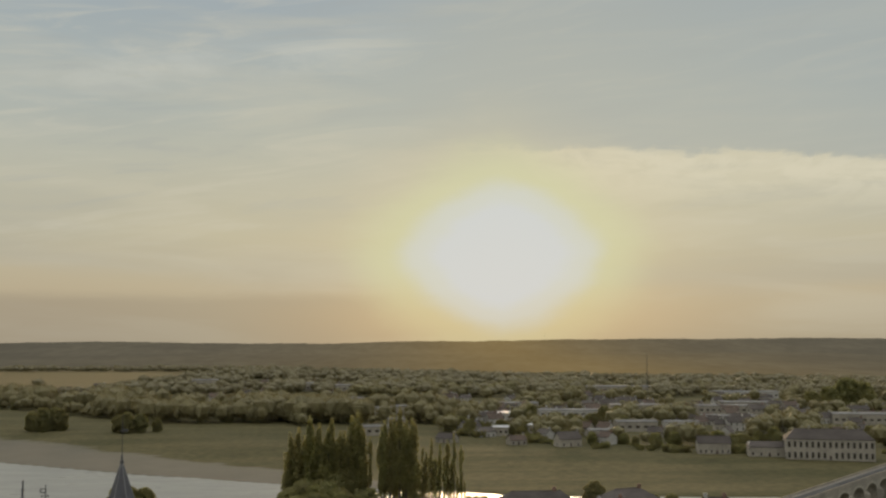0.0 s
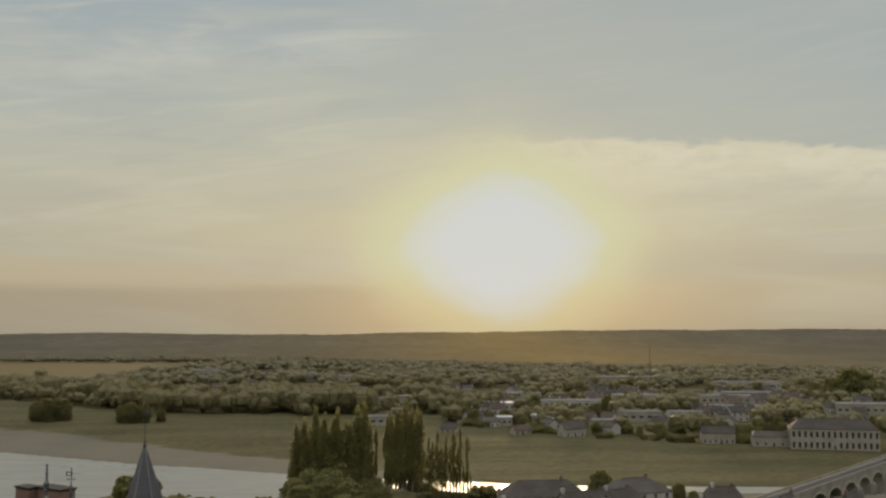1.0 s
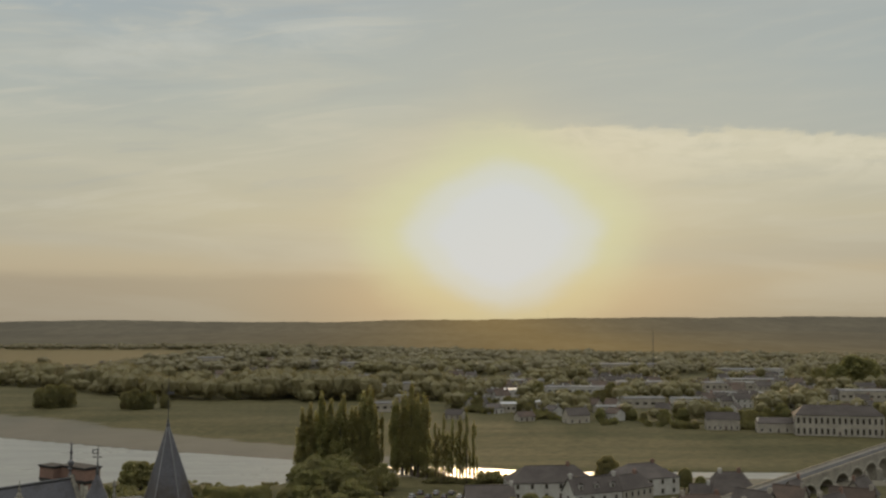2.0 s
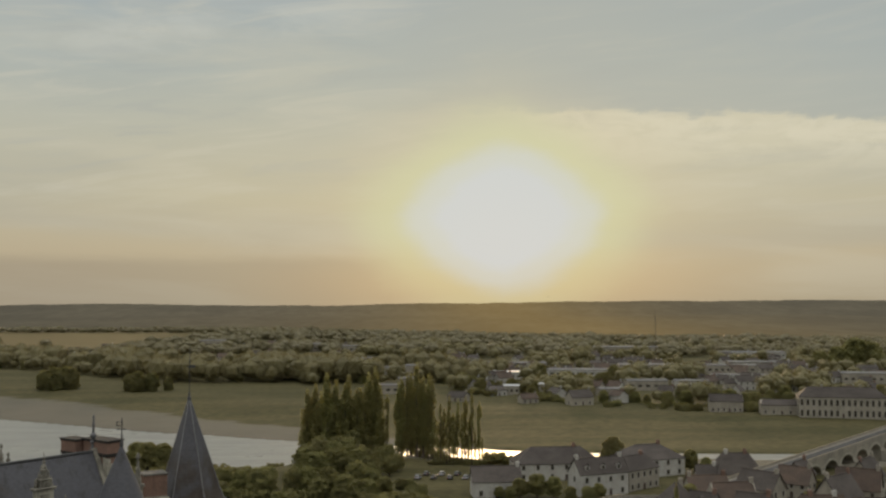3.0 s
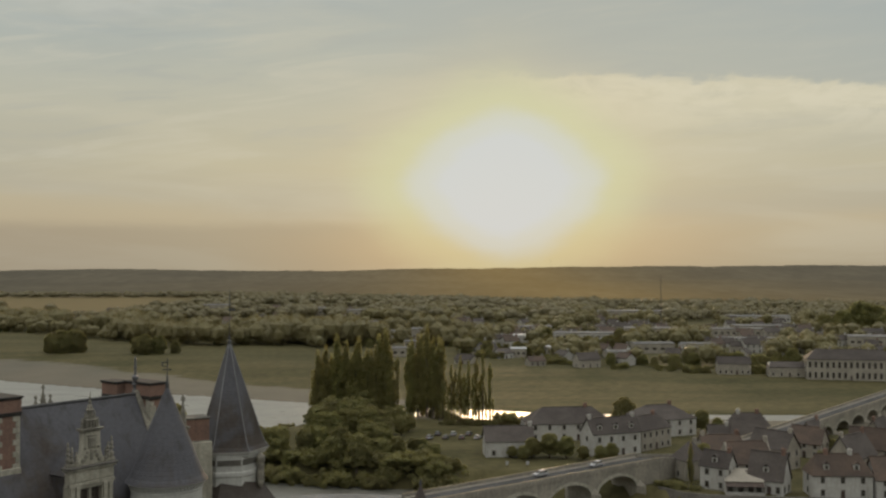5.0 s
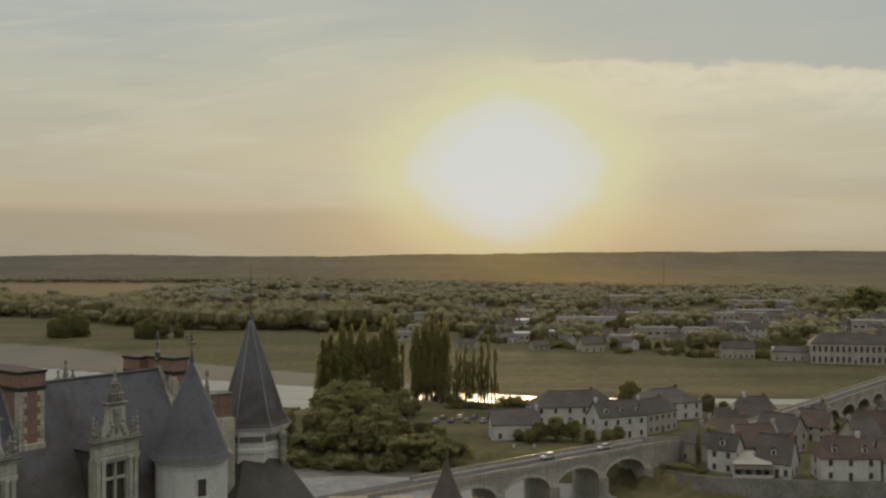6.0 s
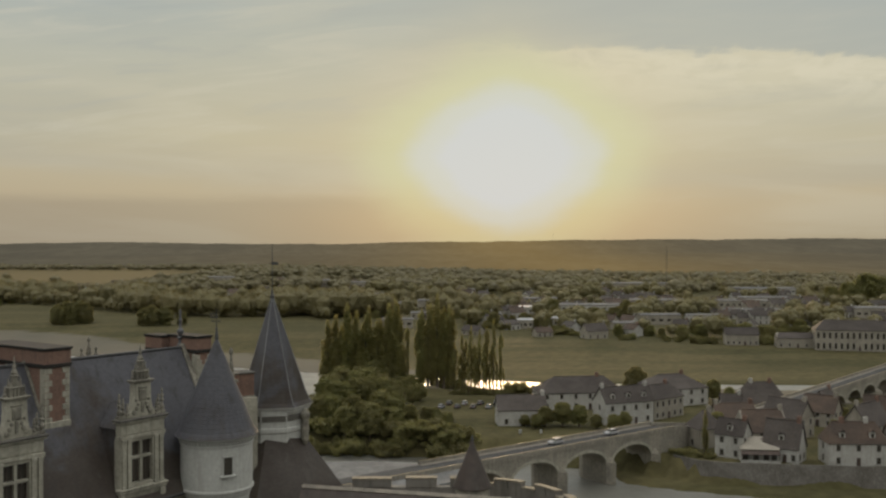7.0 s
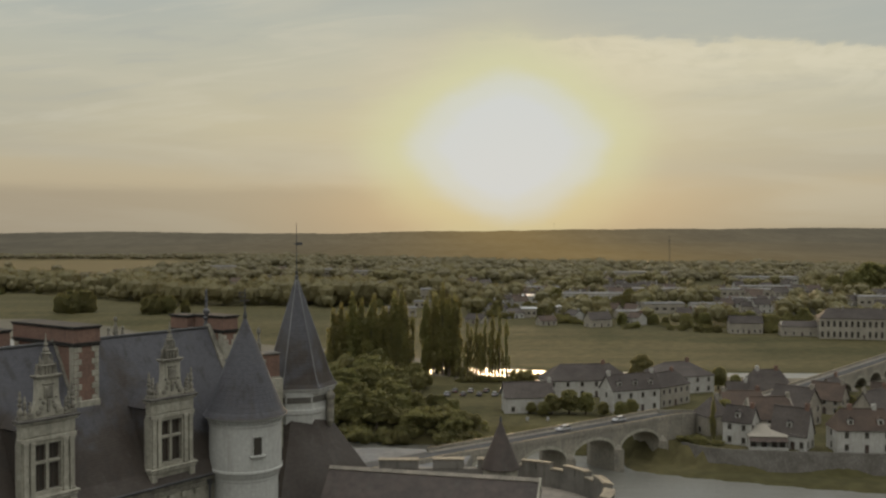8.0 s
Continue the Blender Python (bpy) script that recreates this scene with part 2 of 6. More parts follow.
DARK_CAP = surface("dark_cap_stone", (0.034, 0.031, 0.027), (0.024, 0.022, 0.02), 0.95, 6, 1.0)
MORTAR = surface("mortar", (0.22, 0.195, 0.16), (0.16, 0.145, 0.12), 0.95, 8, 0.8)
GLASS = material("window_glass", lambda k, b, o: (k.put(b.inputs["Base Color"], (0.045, 0.04, 0.032, 1)), k.put(b.inputs["Roughness"], 0.2), k.put(b.inputs["Specular IOR Level"], 0.4)))
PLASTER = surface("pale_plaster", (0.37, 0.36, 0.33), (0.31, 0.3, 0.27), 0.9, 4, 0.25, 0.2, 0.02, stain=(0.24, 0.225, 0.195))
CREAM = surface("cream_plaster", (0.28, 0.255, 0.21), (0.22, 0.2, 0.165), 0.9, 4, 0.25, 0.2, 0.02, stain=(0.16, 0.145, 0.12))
OLD_SLATE = surface("old_slate_roof", (0.066, 0.057, 0.051), (0.046, 0.039, 0.035), 0.8, 2.0, 0.12, 0.4, 0.05, 0.2, stretch=(1, 1, 2), stain=(0.08, 0.066, 0.05), piece=0.4)
TILE = surface("old_tile_roof", (0.086, 0.062, 0.048), (0.06, 0.046, 0.038), 0.85, 2.0, 0.15, 0.4, 0.05, 0.2, stretch=(1, 1, 2), stain=(0.075, 0.063, 0.046), piece=0.3)
METAL_ROOF = surface("pale_sheet_roof", (0.14, 0.136, 0.128), (0.1, 0.098, 0.093), 0.85, 2, 0.1, 0.1, 0.02, 0.15)
BRIGHT_ROOF = surface("bare_sheet_roof", (0.3, 0.3, 0.29), (0.25, 0.25, 0.24), 0.28, 2, 0.1, 0.05, 0.01, 0.8)
WOOD = surface("painted_wood", (0.27, 0.26, 0.235), (0.22, 0.21, 0.19), 0.7, 9, 1.0)
DARK_WOOD = surface("dark_wood", (0.07, 0.05, 0.04), (0.045, 0.035, 0.03), 0.8, 9, 1.0)
MASONRY = surface("quay_stone", (0.17, 0.158, 0.138), (0.115, 0.108, 0.095), 0.95, 1.2, 0.12, 0.6, 0.1, stain=(0.08, 0.078, 0.06))
QUAY_STONE = surface("dark_quay_stone", (0.105, 0.097, 0.085), (0.075, 0.068, 0.058), 0.92, 2.5, 0.22, 0.5, 0.06, spec=0.15, stain=(0.17, 0.16, 0.14), mottle=0.5)
BRIDGE_STONE = surface("bridge_stone", (0.23, 0.21, 0.17), (0.175, 0.16, 0.132), 0.9, 1.5, 0.15, 0.5, 0.06, stain=(0.12, 0.11, 0.09))
# gold of the low sun's glint put into the coping's base colour
COPING = surface("sun_gold_coping", (0.26, 0.2, 0.11), (0.2, 0.155, 0.09), 0.42, 4, 0.4, 0.05, 0.005, 0.25)
CAP = surface("worn_cap_stone", (0.19, 0.165, 0.122), (0.15, 0.13, 0.098), 0.8, 5, 0.6, 0.2, 0.01, 0.2, stain=(0.12, 0.11, 0.085))
ASPHALT = surface("asphalt", (0.075, 0.073, 0.07), (0.055, 0.054, 0.052), 0.95, 2, 0.15, 0.1, 0.01, 0.05)
PAVING = surface("pale_paving", (0.15, 0.148, 0.142), (0.105, 0.104, 0.1), 0.85, 0.9, 0.12, 0.1, 0.01, 0.2)
BARK = surface("bark", (0.12, 0.095, 0.07), (0.08, 0.065, 0.05), 0.95, 6, 1.0)
LEAF = leafy("broad_leaves", (0.084, 0.083, 0.037), (0.112, 0.108, 0.046), 1.15)
LEAF_DARK = leafy("dark_leaves", (0.072, 0.07, 0.032), (0.097, 0.091, 0.041), 1.2)
LEAF_POPLAR = leafy("poplar_leaves", (0.094, 0.094, 0.038), (0.112, 0.106, 0.045), 1.3)
LEAF_TOWN = leafy("town_leaves", (0.098, 0.091, 0.044), (0.112, 0.102, 0.048), 0.5)
LEAF_FAR = leafy("far_leaves", (0.102, 0.091, 0.052), (0.11, 0.097, 0.055), 0.4)


def ground_build(k, bsdf, out):
    at = k.add("ShaderNodeNewGeometry").outputs["Position"]
    mask = k.add("ShaderNodeAttribute")
    mask.attribute_name = "cover"
    s = k.add("ShaderNodeSeparateColor")
    k.link(mask.outputs["Color"], s.inputs[0])
    big = k.noise(k.mapping(at, (0.5, 4.0, 1), (0, 0, 0.12)), 0.012, 5, 0.6)
    fine = k.noise(at, 0.25, 5, 0.65)
    grass = k.mix(k.ramp(big, [(0.35, (0, 0, 0)), (0.65, (1, 1, 1))]), (0.05, 0.046, 0.02, 1), (0.071, 0.062, 0.029, 1))
    grass = k.mix(0.4, grass, k.ramp(fine, [(0.3, (0.3,) * 3), (0.7, (0.95,) * 3)]), "OVERLAY")
    sand = k.mix(k.noise(at, 0.05, 5), (0.135, 0.121, 0.094, 1), (0.095, 0.087, 0.065, 1))
    crop = k.mix(k.noise(k.mapping(at, (0.3, 3, 1)), 0.02, 4), (0.125, 0.097, 0.044, 1), (0.088, 0.072, 0.035, 1))
    edge = k.math("ADD", s.outputs[0], k.math("MULTIPLY", k.math("SUBTRACT", k.noise(k.mapping(at, (0.5, 1.6, 1)), 0.06, 6, 0.65), 0.5), 1.3))
    c = k.mix(k.ramp(edge, [(0.4, (0, 0, 0)), (0.6, (1, 1, 1))]), grass, sand)
    c = k.mix(k.ramp(s.outputs[1], [(0.45, (0, 0, 0)), (0.55, (1, 1, 1))]), c, crop)
    c = k.mix(k.ramp(s.outputs[2], [(0.45, (0, 0, 0)), (0.55, (1, 1, 1))]), c, (0.1, 0.1, 0.095, 1))
    k.link(c, bsdf.inputs["Base Color"])
    bsdf.inputs["Roughness"].default_value = 0.95
    bsdf.inputs["Specular IOR Level"].default_value = 0.1
    bump(k, bsdf, fine, 0.5, 0.5)


GROUND = material("meadow_and_sand", ground_build)


def water_build(k, bsdf, out):
    at = k.add("ShaderNodeNewGeometry").outputs["Position"]
    k.put(bsdf.inputs["Base Color"], (0.125, 0.122, 0.104, 1))
    calm = k.noise(k.mapping(at, (0.5, 2.0, 1), (0, 0, 0.35)), 0.05, 5, 0.6)
    k.link(k.math("ADD", k.math("MULTIPLY", calm, 0.4), 0.14), bsdf.inputs["Roughness"])
    k.put(bsdf.inputs["Specular IOR Level"], 0.75)
    wave = k.noise(k.mapping(at, (1, 0.5, 1), (0, 0, 0.5)), 0.35, 4, 0.6)
    bump(k, bsdf, wave, 0.75, 0.35)


WATER = material("river_water", water_build)


def backdrop_build(k, bsdf, out, haze_glow=0.9):
    at = k.add("ShaderNodeNewGeometry").outputs["Position"]
    big = k.noise(k.mapping(at, (1, 0.4, 3.0)), 0.005, 5, 0.6)
    fine = k.noise(k.mapping(at, (1, 0.25, 2)), 0.035, 5, 0.65)
    c = k.mix(k.ramp(big, [(0.4, (0, 0, 0)), (0.62, (1, 1, 1))]), (0.026, 0.025, 0.018, 1), (0.038, 0.035, 0.024, 1))
    c = k.mix(0.55, c, k.ramp(fine, [(0.3, (0.3,) * 3), (0.7, (0.9,) * 3)]), "OVERLAY")
    k.link(c, bsdf.inputs["Base Color"])
    bsdf.inputs["Roughness"].default_value = 1.0
    bsdf.inputs["Specular IOR Level"].default_value = 0.0
    # haze over the hills put in as emission, warmer below the sun
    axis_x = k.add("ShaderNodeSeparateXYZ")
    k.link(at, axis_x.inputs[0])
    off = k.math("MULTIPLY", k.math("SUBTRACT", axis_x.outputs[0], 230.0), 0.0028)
    sun_haze = k.math("DIVIDE", 1.0, k.math("ADD", 1.0, k.math("POWER", off, 2.0)))
    k.link(k.mix(sun_haze, (0.068, 0.062, 0.05, 1), (0.2, 0.135, 0.052, 1)), bsdf.inputs["Emission Color"])
    bsdf.inputs["Emission Strength"].default_value = haze_glow


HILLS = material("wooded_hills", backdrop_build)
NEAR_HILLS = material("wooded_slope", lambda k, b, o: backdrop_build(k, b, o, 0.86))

# ------------------------------------------------------------------ mesh helpers
def part(name, bm, mat, parent=None, label="", smooth=False):
    me = bpy.data.meshes.new(name)
    bm.normal_update()
    bm.to_mesh(me)
    bm.free()
    return placed(name, me, mat, parent, label, smooth)


def placed(name, me, mat, parent=None, label="", smooth=False):
    if mat and not me.materials:
        me.materials.append(mat)
    if smooth:
        me.polygons.foreach_set("use_smooth", [True] * len(me.polygons))
    ob = new(name, me)
    ob.parent = parent
    if label:
        tagged(ob, label)
    return ob


def raw(name, verts, faces):
    me = bpy.data.meshes.new(name)
    me.from_pydata(verts, [], faces)
    me.update()
    return me


def empty(name, label, category, group="", at=None, kind=""):
    ob = new(name)
    if at is not None:
        ob.matrix_basis = at
    return tagged(ob, label, category, group, kind)


def box(bm, x0, x1, y0, y1, z0, z1, bevel=0.0):
    """A block with its edges eased, joined into bm."""
    b = min(bevel, (x1 - x0) / 3, (y1 - y0) / 3, (z1 - z0) / 3)
    if b <= 0:
        v = [bm.verts.new((x, y, z)) for z in (z0, z1) for x, y in ((x0, y0), (x1, y0), (x1, y1), (x0, y1))]
        for f in ((3, 2, 1, 0), (4, 5, 6, 7), (0, 1, 5, 4), (1, 2, 6, 5), (2, 3, 7, 6), (3, 0, 4, 7)):
            bm.faces.new([v[i] for i in f])
        return v
    rings = []
    for z, i in ((z0, b), (z0 + b, 0), (z1 - b, 0), (z1, b)):
        rings.append([bm.verts.new(p) for p in ((x0 + i, y0 + i, z), (x1 - i, y0 + i, z), (x1 - i, y1 - i, z), (x0 + i, y1 - i, z))])
    bm.faces.new(rings[0][::-1])
    bm.faces.new(rings[-1])
    for a, c in zip(rings, rings[1:]):
        for i in range(4):
            bm.faces.new((a[i], a[(i + 1) % 4], c[(i + 1) % 4], c[i]))
    return [v for r in rings for v in r]


def prism(bm, outline, y0, y1):
    """An outline in x and z, carried from y0 to y1."""
    a = [bm.verts.new((x, y0, z)) for x, z in outline]
    b = [bm.verts.new((x, y1, z)) for x, z in outline]
    m = len(outline)
    bm.faces.new(a)
    bm.faces.new(b[::-1])
    for i in range(m):
        bm.faces.new((a[(i + 1) % m], a[i], b[i], b[(i + 1) % m]))


def lathe(bm, profile, sides, cx=0.0, cy=0.0, turn=0.0, cap=True):
    """A turned shape: radius and height from bottom to top."""
    rings = []
    for r, z in profile:
        rings.append([bm.verts.new((cx + r * math.cos(turn + math.tau * i / sides), cy + r * math.sin(turn + math.tau * i / sides), z)) for i in range(sides)])
    for a, b in zip(rings, rings[1:]):
        for i in range(sides):
            j = (i + 1) % sides
            bm.faces.new((a[i], a[j], b[j], b[i]))
    if cap:
        bm.faces.new(rings[0][::-1])
        bm.faces.new(rings[-1])


def slab(bm, corners, thick):
    """A sloping sheet: corners of its top side (counter-clockwise seen from outside), and its thickness."""
    top = [Vector(c) for c in corners]
    nrm = (top[1] - top[0]).cross(top[2] - top[0]).normalized()
    a = [bm.verts.new(p) for p in top]
    b = [bm.verts.new(p - nrm * thick) for p in top]
    bm.faces.new(a)
    bm.faces.new(b[::-1])
    m = len(a)
    for i in range(m):
        j = (i + 1) % m
        bm.faces.new((a[j], a[i], b[i], b[j]))


# ------------------------------------------------------------------ land
FAR_EDGE = ([-2500, -600, -233, -121, -65, 54, 160, 420, 2500], [1500, 752, 543, 482, 457, 424, 419, 408, 300])
NEAR_EDGE = ([-2500, -600, -300, -60, -49, -41, -10, 4, 12, 60, 110, 420, 2500], [1226, 616, 482, 372, 376, 396, 404, 402, 385, 383, 394, 360, 220])
ISLAND_EDGE = ([-2500, -600, -36, 20, 50, 70, 112, 420, 2500], [1200, 575, 287, 275, 262, 247, 241, 120, -500])
TOWN_EDGE = ([-2500, -600, 0, 100, 420, 2500], [1050, 470, 205, 160, 20, -700])


SHORE = ([30, 45, 60, 90, 120, 420, 2500], [268, 252, 244, 232, 224, 100, -520])


def ease(a, b, x):
    u = np.clip((x - a) / (b - a), 0, 1)
    return u * u * (3 - 2 * u)


def land(x, y):
    """Height of the ground: castle rock, town quay, river arms, island, far bank and plain."""
    x, y = np.asarray(x, float), np.asarray(y, float)
    far, near = np.interp(x, *FAR_EDGE), np.interp(x, *NEAR_EDGE)
    isle, town = np.interp(x, *ISLAND_EDGE), np.interp(x, *TOWN_EDGE)
    h = 7.5 - 10.0 * ease(-12, 6, y - town)
    h = h + 30.5 * (1 - ease(74, 94, y))
    tip = ease(-136, -106, x)
    h = h + (3.0 * ease(-3, 4, y - isle) + 4.7 * ease(5.0, 8.0, y - isle)) * tip
    h = h - 8.0 * ease(-16, 4, y - near) * tip
    shore = np.interp(x, *SHORE)
    h = h + 3.1 * ease(-3, 4, y - shore) * ease(36, 52, x) * (1 - ease(-3, 4, y - isle))
    width = np.interp(x, [-600, -233, -60, 60, 400], [60, 60, 45, 12, 10])
    h = h + 2.75 * ease(-5, 5, y - far) + 0.6 * ease(0, width, y - far) + 3.0 * ease(60, 150, y - far)
    h = h + 0.5 * np.sin(x * 0.031 + y * 0.017) * np.sin(y * 0.023 - x * 0.011) * ease(10, 60, y - far)
    return h


def axis(stops):
    out = []
    for (a, step), (b, _) in zip(stops, stops[1:]):
        out.extend(np.arange(a, b, step))
    return np.array(out + [stops[-1][0]])


def terrain():
    xs = axis([(-2600, 130), (-900, 26), (-280, 9), (30, 2.5), (130, 9), (300, 20), (700, 130), (2600, 1)])
    ys = axis([(-2600, 130), (-300, 40), (40, 6), (120, 12), (190, 3.5), (640, 14), (1000, 60), (3000, 1)])
    X, Y = np.meshgrid(xs, ys)
    Z = land(X, Y)
    w = len(xs)
    verts = np.stack([X.ravel(), Y.ravel(), Z.ravel()], 1).tolist()
    faces = [(j * w + i, j * w + i + 1, (j + 1) * w + i + 1, (j + 1) * w + i) for j in range(len(ys) - 1) for i in range(w - 1)]
    me = raw("ground", verts, faces)
    far = np.interp(X, *FAR_EDGE)
    wide = np.interp(X, [-600, -233, -60, 40, 60], [105, 95, 55, 6, 3])
    sandy = 1 - ease(0.6, 1.25, (Y - far) / wide)
    sandy = np.where(Y < far - 60, np.where((Y < np.interp(X, *ISLAND_EDGE) + 1.0) & (X < 40), 1.0, 0.0), sandy)
    crop = ((Y > 1130) & (Y < 1960) & (X < -372)).astype(float)
    paved = (Y < np.interp(X, *TOWN_EDGE)).astype(float)
    col = np.stack([sandy.ravel(), crop.ravel(), paved.ravel(), np.ones(X.size)], 1).ravel()
    layer = me.color_attributes.new("cover", "FLOAT_COLOR", "POINT")
    layer.data.foreach_set("color", col)
    ob = placed("ground", me, GROUND, smooth=True)
    tagged(ob, "river banks with dry meadow, sand bars and a ripe field", "ground", kind="structure")


terrain()

bm = bmesh.new()
bmesh.ops.create_grid(bm, x_segments=24, y_segments=24, size=1)
bmesh.ops.scale(bm, vec=(1500, 750, 1), verts=bm.verts)
bmesh.ops.translate(bm, vec=(-300, 780, 0), verts=bm.verts)
tagged(part("water", bm, WATER), "calm wide river reflecting the pale evening sky", "river", kind="structure")


CREST = ([-3200, -1900, -1650, -1250, -900, -450, -100, 150, 500, 1400, 1550, 1900, 3200], [28, 30, 40, 43, 36, 35, 45, 45, 52, 56, 59, 53, 56])
FOOT = ([-3200, -1000, -350, -120, 250, 700, 3200], [1900, 1850, 1830, 1700, 1480, 1370, 1300])


def slope_z(x, y):
    """Height of the wooded slope in front of the ridge."""
    u = (y - np.interp(x, *FOOT)) / (2900 - np.interp(x, *FOOT))
    return 4 + (0.3 * np.interp(x, *CREST) + 3.0 * math.sin(x * 0.006 + 2) * math.sin(x * 0.0021)) * float(ease(0.0, 1.0, np.array(u)))


def hills():
    """Two wooded ridges that close the plain."""
    for name, seed in (("backdrop_ridge", 3), ("backdrop_slope", 8)):
        xs, us = np.linspace(-3200, 3200, 461), np.linspace(0, 1, 17)
        verts, faces = [], []
        for u in us:
            for x in xs:
                rough = 2.2 * noise.noise((x * 0.014, seed + 5, u * 3)) + 2.6 * noise.noise((x * 0.05, seed + 9, u * 14))
                if name == "backdrop_ridge":
                    y = 2650 + 1450 * u
                    z = 4 + (np.interp(x, *CREST) + 3.5 * noise.noise((x * 0.004, seed, u * 2)) + rough) * float(ease(0.0, 0.9, np.array(u)))
                else:
                    y = np.interp(x, *FOOT) + (2900 - np.interp(x, *FOOT)) * u
                    z = slope_z(x, y) + rough * 0.8
                verts.append((x, y, float(z) if u > 0 else -6))
        w = len(xs)
        for j in range(len(us) - 1):
            for i in range(w - 1):
                faces.append((j * w + i, j * w + i + 1, (j + 1) * w + i + 1, (j + 1) * w + i))
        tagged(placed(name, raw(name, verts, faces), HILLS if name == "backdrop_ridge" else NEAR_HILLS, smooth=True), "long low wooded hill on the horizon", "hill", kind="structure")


hills()

# ------------------------------------------------------------------ houses
SHARED = {}


def shared(key, make):
    if key not in SHARED:
        SHARED[key] = make()
    return SHARED[key]


def window_mesh(w, h):
    """Stone surround with a sill."""
    def make():
        b = bmesh.new()
        t = 0.16
        box(b, -w / 2 - t, -w / 2, -0.06, 0.05, 0, h, 0.02)
        box(b, w / 2, w / 2 + t, -0.06, 0.05, 0, h, 0.02)
        box(b, -w / 2 - t, w / 2 + t, -0.06, 0.05, h, h + t, 0.02)
        box(b, -w / 2 - t - 0.05, w / 2 + t + 0.05, -0.14, 0.05, -0.12, 0, 0.02)
        me = bpy.data.meshes.new("window")
        b.to_mesh(me)
        b.free()
        me.materials.append(WOOD)
        return me
    return shared(("window", round(w, 2), round(h, 2)), make)


def pane_mesh(w, h):
    def make():
        b = bmesh.new()
        box(b, -w / 2, w / 2, -0.02, 0.04, 0, h)
        me = bpy.data.meshes.new("pane")
        b.to_mesh(me)
        b.free()
        me.materials.append(GLASS)
        return me
    return shared(("pane", round(w, 2), round(h, 2)), make)


def add_window(house, m, w, h, name="window"):
    win = placed(name, window_mesh(w, h), None, house)
    win.matrix_basis = m
    placed("pane", pane_mesh(w, h), None, win)
    return win


def roof_mesh(L, W, z, rise, hip, over=0.35, thick=0.22):
    """Gabled or hipped roof over a plan L by W, ridge along x."""
    b = bmesh.new()
    l, w = L / 2 + over, W / 2 + over
    drop = rise * over / (W / 2)
    ze, zr = z - drop, z + rise
    r = L / 2 + over - hip * (W / 2 + over)
    slab(b, [(-l, -w, ze), (l, -w, ze), (r, 0, zr), (-r, 0, zr)], thick)
    slab(b, [(l, w, ze), (-l, w, ze), (-r, 0, zr), (r, 0, zr)], thick)
    if hip > 0.05:
        slab(b, [(l, -w, ze), (l, w, ze), (r, 0, zr)], thick)
        slab(b, [(-l, w, ze), (-l, -w, ze), (-r, 0, zr)], thick)
    box(b, -r - 0.05, r + 0.05, -0.16, 0.16, zr - 0.1, zr + 0.12, 0.05)
    return b


